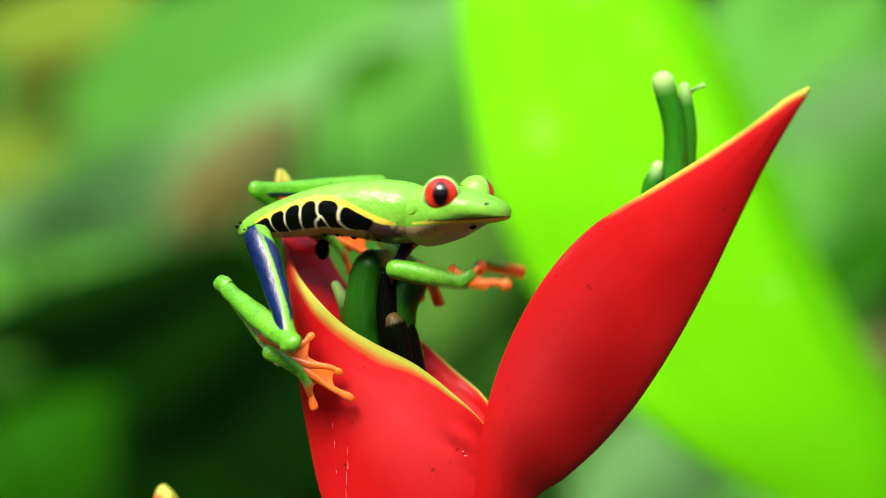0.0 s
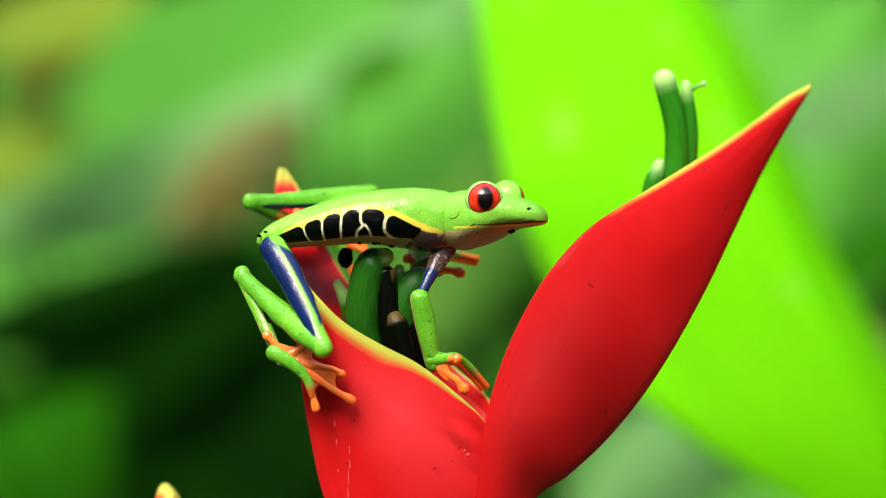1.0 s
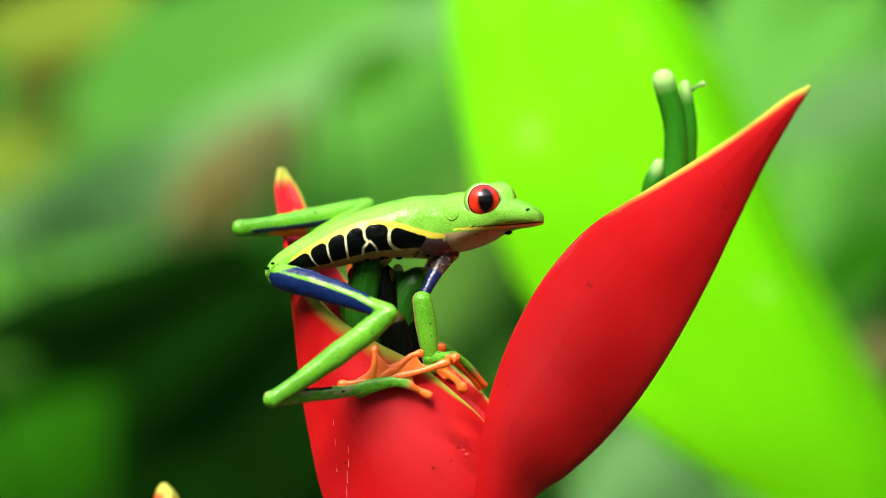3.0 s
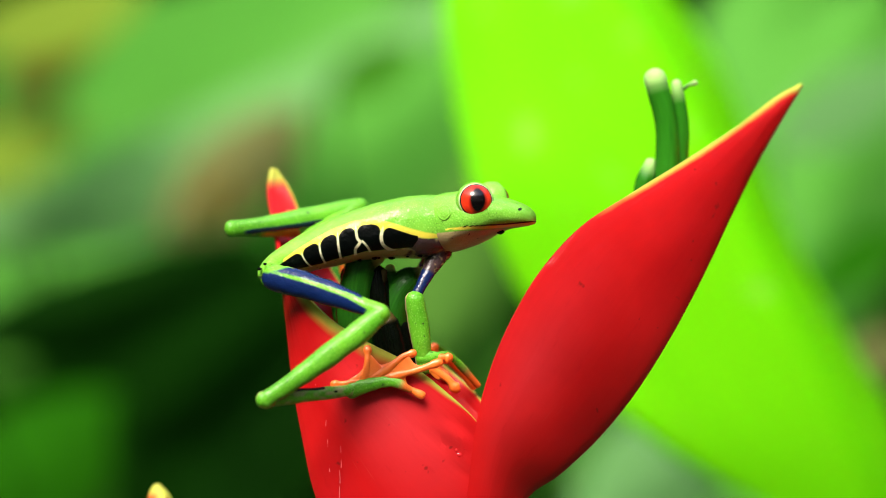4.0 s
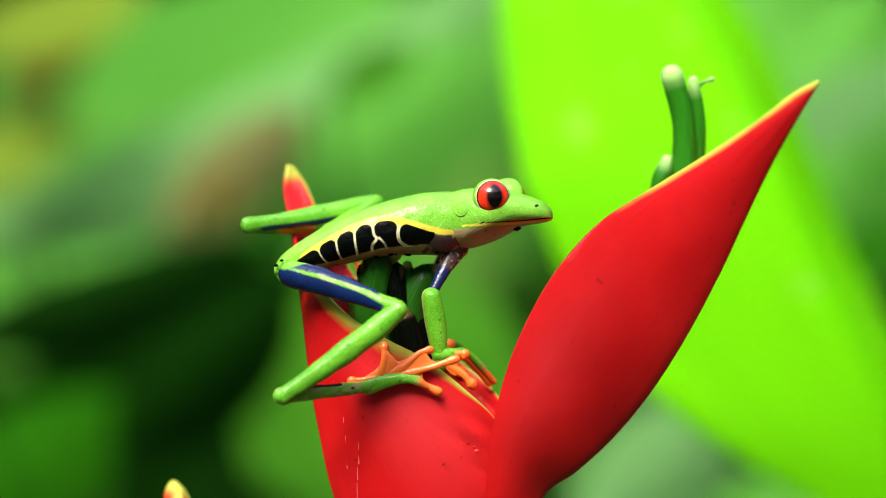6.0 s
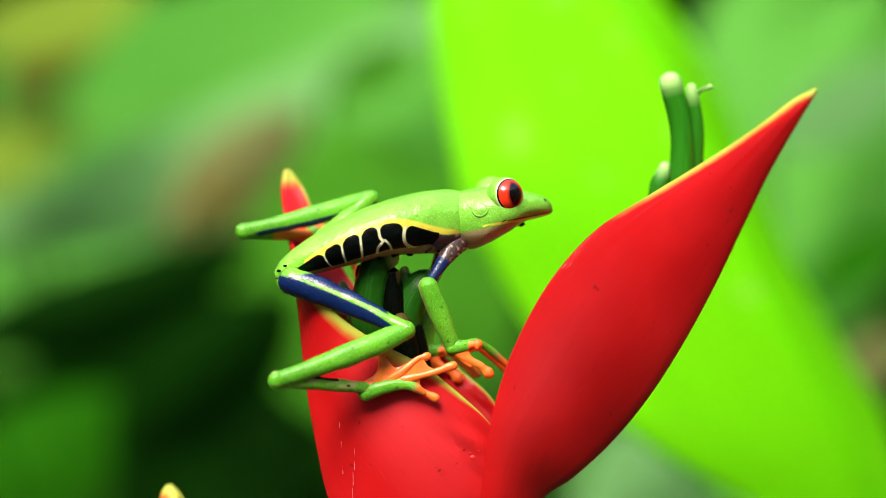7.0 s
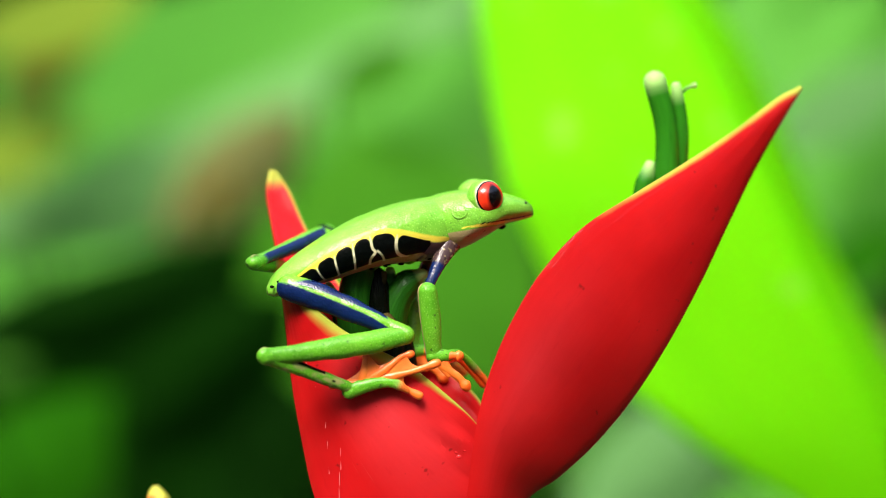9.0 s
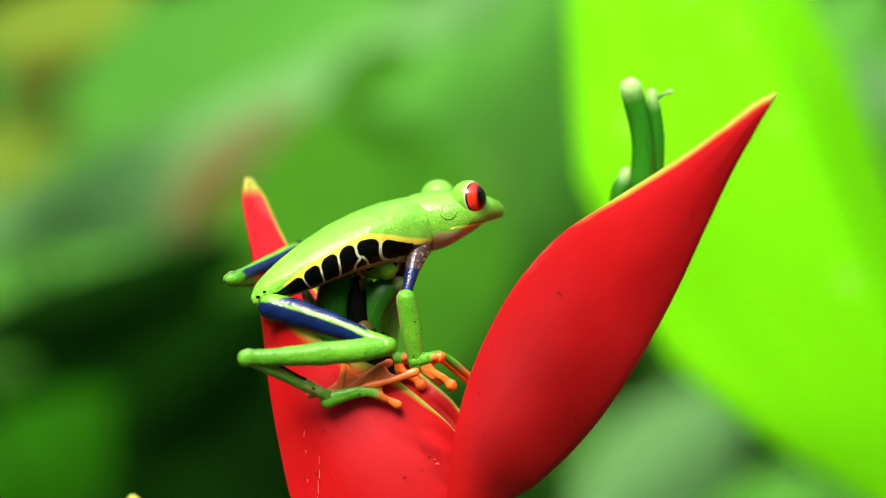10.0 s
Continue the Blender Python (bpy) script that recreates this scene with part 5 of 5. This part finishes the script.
    walk(PIECES["far", "tarsus"], [
        (0, bone((-42.68, 9.00, 13.94), (-31.03, 19.00, 4.69))),
        (0.2, bone((-41.69, 9.00, 13.19), (-31.02, 19.00, 4.66))),
        (0.5, bone((-43.15, 9.00, 11.62), (-31.01, 19.00, 4.61))),
        (1, bone((-44.26, 9.00, 10.88), (-30.99, 19.00, 4.53))),
        (1.4, bone((-44.08, 9.00, 8.99), (-30.98, 19.00, 4.46))),
        (1.6, bone((-45.55, 9.00, 7.89), (-30.97, 19.00, 4.43))),
        (2, bone((-46.14, 9.00, 6.81), (-30.95, 19.00, 4.36))),
        (2.5, bone((-46.18, 9.00, 5.84), (-30.94, 19.00, 4.27))),
        (2.8, bone((-46.30, 9.00, 4.85), (-30.92, 19.00, 4.22))),
        (4.5, bone((-46.30, 9.00, 4.85), (-30.86, 19.00, 3.94))),
        (5.7, bone((-46.30, 9.00, 4.85), (-30.82, 19.00, 3.74))),
        (6.1, bone((-46.30, 9.00, 4.85), (-30.80, 19.00, 3.67))),
        (6.8, bone((-47.80, 9.00, 3.89), (-30.78, 19.00, 3.55))),
        (7, bone((-47.05, 9.00, 4.39), (-30.77, 19.00, 3.52))),
        (7.1, bone((-44.47, 9.00, 3.57), (-29.56, 19.00, 1.37))),
        (7.2, bone((-41.31, 5.50, 0.96), (-28.36, 19.00, -0.78))),
        (7.3, bone((-40.84, 2.00, 0.00), (-27.15, 19.00, -2.93))),
        (7.4, bone((-40.24, -1.50, -0.44), (-25.94, 19.00, -5.08))),
        (7.5, bone((-39.53, -5.00, -0.74), (-25.94, 19.00, -5.08))),
        (8, bone((-39.96, -5.00, -1.61), (-25.94, 19.00, -5.08))),
        (9, bone((-40.01, -5.00, -2.38), (-25.94, 19.00, -5.08))),
        (9.5, bone((-39.96, -5.00, -2.48), (-25.94, 19.00, -5.08))),
        (10, bone((-39.95, -5.00, -4.16), (-25.94, 19.00, -5.08))),
    ])
    walk(PIECES["far", "foot"], [
        (0, paw((-31.03, 19.00, 4.69), 40)),
        (0.2, paw((-31.02, 19.00, 4.66), 40)),
        (0.5, paw((-31.01, 19.00, 4.61), 40)),
        (1, paw((-30.99, 19.00, 4.53), 40)),
        (1.4, paw((-30.98, 19.00, 4.46), 40)),
        (1.6, paw((-30.97, 19.00, 4.43), 40)),
        (2, paw((-30.95, 19.00, 4.36), 40)),
        (2.5, paw((-30.94, 19.00, 4.27), 40)),
        (2.8, paw((-30.92, 19.00, 4.22), 40)),
        (4.5, paw((-30.86, 19.00, 3.94), 40)),
        (5.7, paw((-30.82, 19.00, 3.74), 40)),
        (6.1, paw((-30.80, 19.00, 3.67), 40)),
        (6.8, paw((-30.78, 19.00, 3.55), 40)),
        (7, paw((-30.77, 19.00, 3.52), 40)),
        (7.1, paw((-29.56, 19.00, 1.37), 40)),
        (7.2, paw((-28.36, 19.00, -0.78), 40)),
        (7.3, paw((-27.15, 19.00, -2.93), 40)),
        (7.4, paw((-25.94, 19.00, -5.08), 40)),
        (7.5, paw((-25.94, 19.00, -5.08), 40)),
        (8, paw((-25.94, 19.00, -5.08), 40)),
        (9, paw((-25.94, 19.00, -5.08), 40)),
        (9.5, paw((-25.94, 19.00, -5.08), 40)),
        (10, paw((-25.94, 19.00, -5.08), 40)),
    ])
    walk(PIECES["near", "upper_arm"], [
        (0, bone((-6.0, 1.14, 5.0), (-11.0, -7.00, -3.9))),
        (0.1, bone((-4.65, 0.68, 3.89), (-9.60, -7.00, -5.61))),
        (0.2, bone((-3.56, -0.28, 2.03), (-8.95, -7.00, -8.75))),
        (0.3, bone((-3.36, -0.64, 1.11), (-8.13, -7.00, -9.49))),
        (0.5, bone((-2.02, -0.73, 0.75), (-7.24, -7.00, -9.69))),
        (1, bone((-0.57, -0.89, 0.19), (-5.75, -7.00, -10.36))),
        (1.6, bone((0.03, -0.62, -0.13), (-5.14, -7.00, -10.52))),
        (2.5, bone((0.76, -0.93, 0.04), (-4.61, -7.00, -10.45))),
        (2.8, bone((0.59, -0.89, -0.05), (-4.93, -6.22, -10.85))),
        (4.5, bone((0.59, -0.89, -0.05), (-4.93, -6.22, -10.85))),
        (5.7, bone((0.59, -0.89, -0.05), (-4.93, -6.22, -10.85))),
        (6.1, bone((0.59, -0.89, -0.05), (-4.93, -6.22, -10.85))),
        (6.8, bone((0.05, -0.22, 3.07), (-5.70, -7.00, -6.70))),
        (6.9, bone((0.60, -0.35, 2.90), (-5.50, -7.00, -6.90))),
        (7, bone((1.13, -0.53, 2.52), (-5.20, -7.00, -7.30))),
        (7.2, bone((1.53, -0.20, 1.86), (-3.20, -7.00, -8.48))),
        (7.5, bone((2.35, 0.03, 1.83), (-2.16, -7.00, -8.45))),
        (9.4, bone((2.35, 0.03, 1.83), (-2.16, -7.00, -8.45))),
        (9.7, bone((2.35, 0.03, 1.83), (-2.16, -7.00, -8.45))),
        (10, bone((0.82, 0.00, 2.55), (-2.01, -7.00, -8.34))),
    ])
    walk(PIECES["near", "forearm"], [
        (0, bone((-10.9, -7.00, -3.9), (4.4, -8.00, -6.5))),
        (0.1, bone((-9.60, -7.00, -5.61), (3.20, -6.00, -13.60))),
        (0.2, bone((-8.95, -7.00, -8.75), (2.60, -5.00, -20.90))),
        (0.3, bone((-8.13, -7.00, -9.49), (1.10, -4.00, -22.30))),
        (0.5, bone((-7.24, -7.00, -9.69), (-1.01, -4.00, -24.27))),
        (1, bone((-5.75, -7.00, -10.36), (-2.68, -4.00, -24.80))),
        (1.6, bone((-5.14, -7.00, -10.52), (-2.06, -4.00, -25.08))),
        (2.5, bone((-4.61, -7.00, -10.45), (-2.61, -4.00, -24.88))),
        (2.8, bone((-4.93, -6.22, -10.85), (-2.73, -4.00, -24.65))),
        (4.5, bone((-4.93, -6.22, -10.85), (-2.73, -4.00, -24.65))),
        (5.7, bone((-4.93, -6.22, -10.85), (-2.73, -4.00, -24.65))),
        (6.1, bone((-4.93, -6.22, -10.85), (-2.73, -4.00, -24.65))),
        (6.8, bone((-5.70, -7.00, -6.70), (1.10, -4.00, -19.30))),
        (6.9, bone((-5.50, -7.00, -6.90), (1.00, -4.00, -20.70))),
        (7, bone((-5.20, -7.00, -7.30), (0.90, -4.00, -21.80))),
        (7.2, bone((-3.20, -7.00, -8.48), (-1.66, -4.00, -23.27))),
        (7.5, bone((-2.16, -7.00, -8.45), (-0.38, -4.00, -23.74))),
        (9.4, bone((-2.16, -7.00, -8.45), (-0.38, -4.00, -23.74))),
        (9.7, bone((-2.16, -7.00, -8.45), (-0.38, -4.00, -23.74))),
        (10, bone((-2.01, -7.00, -8.34), (0.52, -4.00, -23.02))),
    ])
    walk(PIECES["near", "hand"], [
        (0, paw((4.4, -7.97, -6.6), 8)),
        (0.1, paw((2.95, -6.04, -13.30), 24)),
        (0.2, paw((2.30, -5.06, -20.55), 32)),
        (0.3, paw((0.80, -4.10, -21.90), 42)),
        (0.5, paw((-1.21, -4.09, -23.81), 46)),
        (1, paw((-2.78, -4.10, -24.32), 46)),
        (1.6, paw((-2.16, -4.10, -24.60), 46)),
        (2.5, paw((-2.67, -4.10, -24.39), 46)),
        (2.8, paw((-2.80, -4.08, -24.16), 46)),
        (4.5, paw((-2.80, -4.08, -24.16), 46)),
        (5.7, paw((-2.80, -4.08, -24.16), 46)),
        (6.1, paw((-2.80, -4.08, -24.16), 46)),
        (6.8, paw((0.90, -4.10, -18.90), 22)),
        (6.9, paw((0.80, -4.10, -20.30), 30)),
        (7, paw((0.70, -4.10, -21.40), 38)),
        (7.2, paw((-1.40, -4.10, -22.78), 46)),
        (7.5, paw((-0.44, -4.10, -23.25), 46)),
        (9.4, paw((-0.44, -4.10, -23.25), 46)),
        (9.7, paw((-0.44, -4.10, -23.25), 40)),
        (10, paw((0.44, -4.10, -22.54), 38)),
    ])
    walk(PIECES["far", "upper_arm"], [
        (0, bone((-8.16, 6.50, 4.09), (-15.34, 17.15, 5.51))),
        (0.2, bone((-4.41, 6.50, 2.37), (-10.40, 16.77, 6.68))),
        (0.5, bone((-2.48, 6.50, 1.79), (-8.27, 17.28, 6.24))),
        (1, bone((-0.88, 6.50, 1.50), (-6.84, 17.69, 5.72))),
        (1.1, bone((-0.82, 6.50, 1.37), (-7.12, 17.70, 5.07))),
        (1.2, bone((-0.75, 6.50, 1.23), (-6.97, 16.35, 5.35))),
        (1.3, bone((-0.69, 6.50, 1.10), (-8.63, 17.78, 1.83))),
        (1.4, bone((-0.63, 6.50, 0.97), (-8.37, 14.78, -6.93))),
        (1.6, bone((-0.51, 6.50, 0.70), (-6.82, 13.64, -9.19))),
        (4.5, bone((0.38, 6.50, 1.40), (-5.91, 13.00, -8.89))),
        (6.1, bone((0.38, 6.50, 1.40), (-5.91, 13.00, -8.89))),
        (6.8, bone((-0.85, 6.50, 3.36), (-5.60, 11.39, -8.37))),
        (7.5, bone((1.40, 6.50, 1.70), (-5.02, 12.52, -8.73))),
        (9.5, bone((0.27, 6.50, 2.28), (-5.52, 12.27, -8.63))),
        (10, bone((-0.01, 6.50, 2.43), (-5.63, 12.19, -8.60))),
    ])
    walk(PIECES["far", "forearm"], [
        (0, bone((-15.34, 17.15, 5.51), (-9.70, 9.00, -2.14))),
        (0.2, bone((-10.40, 16.77, 6.68), (-8.90, 9.00, -2.30))),
        (0.5, bone((-8.27, 17.28, 6.24), (-8.00, 9.00, -3.20))),
        (1, bone((-6.84, 17.69, 5.72), (-5.98, 9.00, -4.49))),
        (1.1, bone((-7.12, 17.70, 5.07), (-5.48, 9.00, -5.06))),
        (1.2, bone((-6.97, 16.35, 5.35), (-2.31, 9.00, -3.58))),
        (1.3, bone((-8.63, 17.78, 1.83), (-7.68, 9.00, -9.00))),
        (1.4, bone((-8.37, 14.78, -6.93), (-7.93, 9.00, -20.28))),
        (1.6, bone((-6.82, 13.64, -9.19), (-5.87, 9.00, -23.09))),
        (4.5, bone((-5.91, 13.00, -8.89), (-5.87, 9.00, -23.09))),
        (6.1, bone((-5.91, 13.00, -8.89), (-5.87, 9.00, -23.09))),
        (6.8, bone((-5.60, 11.39, -8.37), (-5.87, 9.00, -23.09))),
        (7.5, bone((-5.02, 12.52, -8.73), (-5.87, 9.00, -23.09))),
        (9.5, bone((-5.52, 12.27, -8.63), (-5.87, 9.00, -23.09))),
        (10, bone((-5.63, 12.19, -8.60), (-5.87, 9.00, -23.09))),
    ])
    walk(PIECES["far", "hand"], [
        (0, paw((-9.70, 9.00, -2.14), 66)),
        (0.2, paw((-8.90, 9.00, -2.30), 66)),
        (0.5, paw((-8.00, 9.00, -3.20), 60)),
        (1, paw((-5.98, 9.00, -4.49), 8)),
        (1.1, paw((-5.48, 9.00, -5.06), 6)),
        (1.2, paw((-2.31, 9.00, -3.58), 10)),
        (1.3, paw((-7.68, 9.00, -9.00), 42)),
        (1.4, paw((-7.93, 9.00, -20.28), 40)),
        (1.6, paw((-5.87, 9.00, -23.09), 40)),
        (4.5, paw((-5.87, 9.00, -23.09), 40)),
        (6.1, paw((-5.87, 9.00, -23.09), 40)),
        (6.8, paw((-5.87, 9.00, -23.09), 40)),
        (7.5, paw((-5.87, 9.00, -23.09), 40)),
        (9.5, paw((-5.87, 9.00, -23.09), 40)),
        (10, paw((-5.87, 9.00, -23.09), 40)),
    ])
    walk(BROAD, [(t, Matrix.Translation(BROAD.location + Vector((5 * MM, 0, 0))) @ Matrix.Rotation(radians(0.70 * a), 4, "Y") @ Matrix.Rotation(radians(-6.0 * max(0.0, a - 0.9)), 4, "Z")) for t, a in (
        (0, 0.43), (0.5, 0.88), (1, 0.97), (1.5, 0.91), (2, 1.05), (2.5, 0.53), (2.7, 0.33), (3.8, 0.04), (4, 0.06), (4.5, -0.06), (4.8, 0.22), (5, 0.73), (5.2, 1.44), (5.35, 1.94), (5.5, 2.18), (5.7, 1.97), (6.2, 1.08), (6.8, -0.07), (7, -0.24), (7.1, -0.19), (7.2, 0.36), (7.3, 1.66), (7.4, 2.38), (7.5, 2.67), (7.7, 2.52), (8, 2.05), (8.5, 0.94), (8.75, 0.82), (9, 0.97), (9.25, 1.87), (9.5, 2.81), (9.75, 3.01), (10, 2.97))])
    walk(STRAY, [(t, Matrix.Translation(STRAY.location + Vector((x * MM, 0, z * MM)))) for t, x, z in (
        (0, 33.0, -351.5), (2.7, 33.0, -351.5), (4.5, 33.0, -340.5), (5.2, 30.2, -285.6), (5.7, 24.7, -197.7), (6.3, 17.6, -43.9), (6.8, 13.2, 13.7), (7, 4.9, 4.9), (7.5, 0.0, 0.0), (8, -3.3, -6.6), (8.5, 13.2, 2.2), (9, 26.9, 4.9), (9.5, 2.2, 7.7), (10, -6.0, 30.2))])

motions()
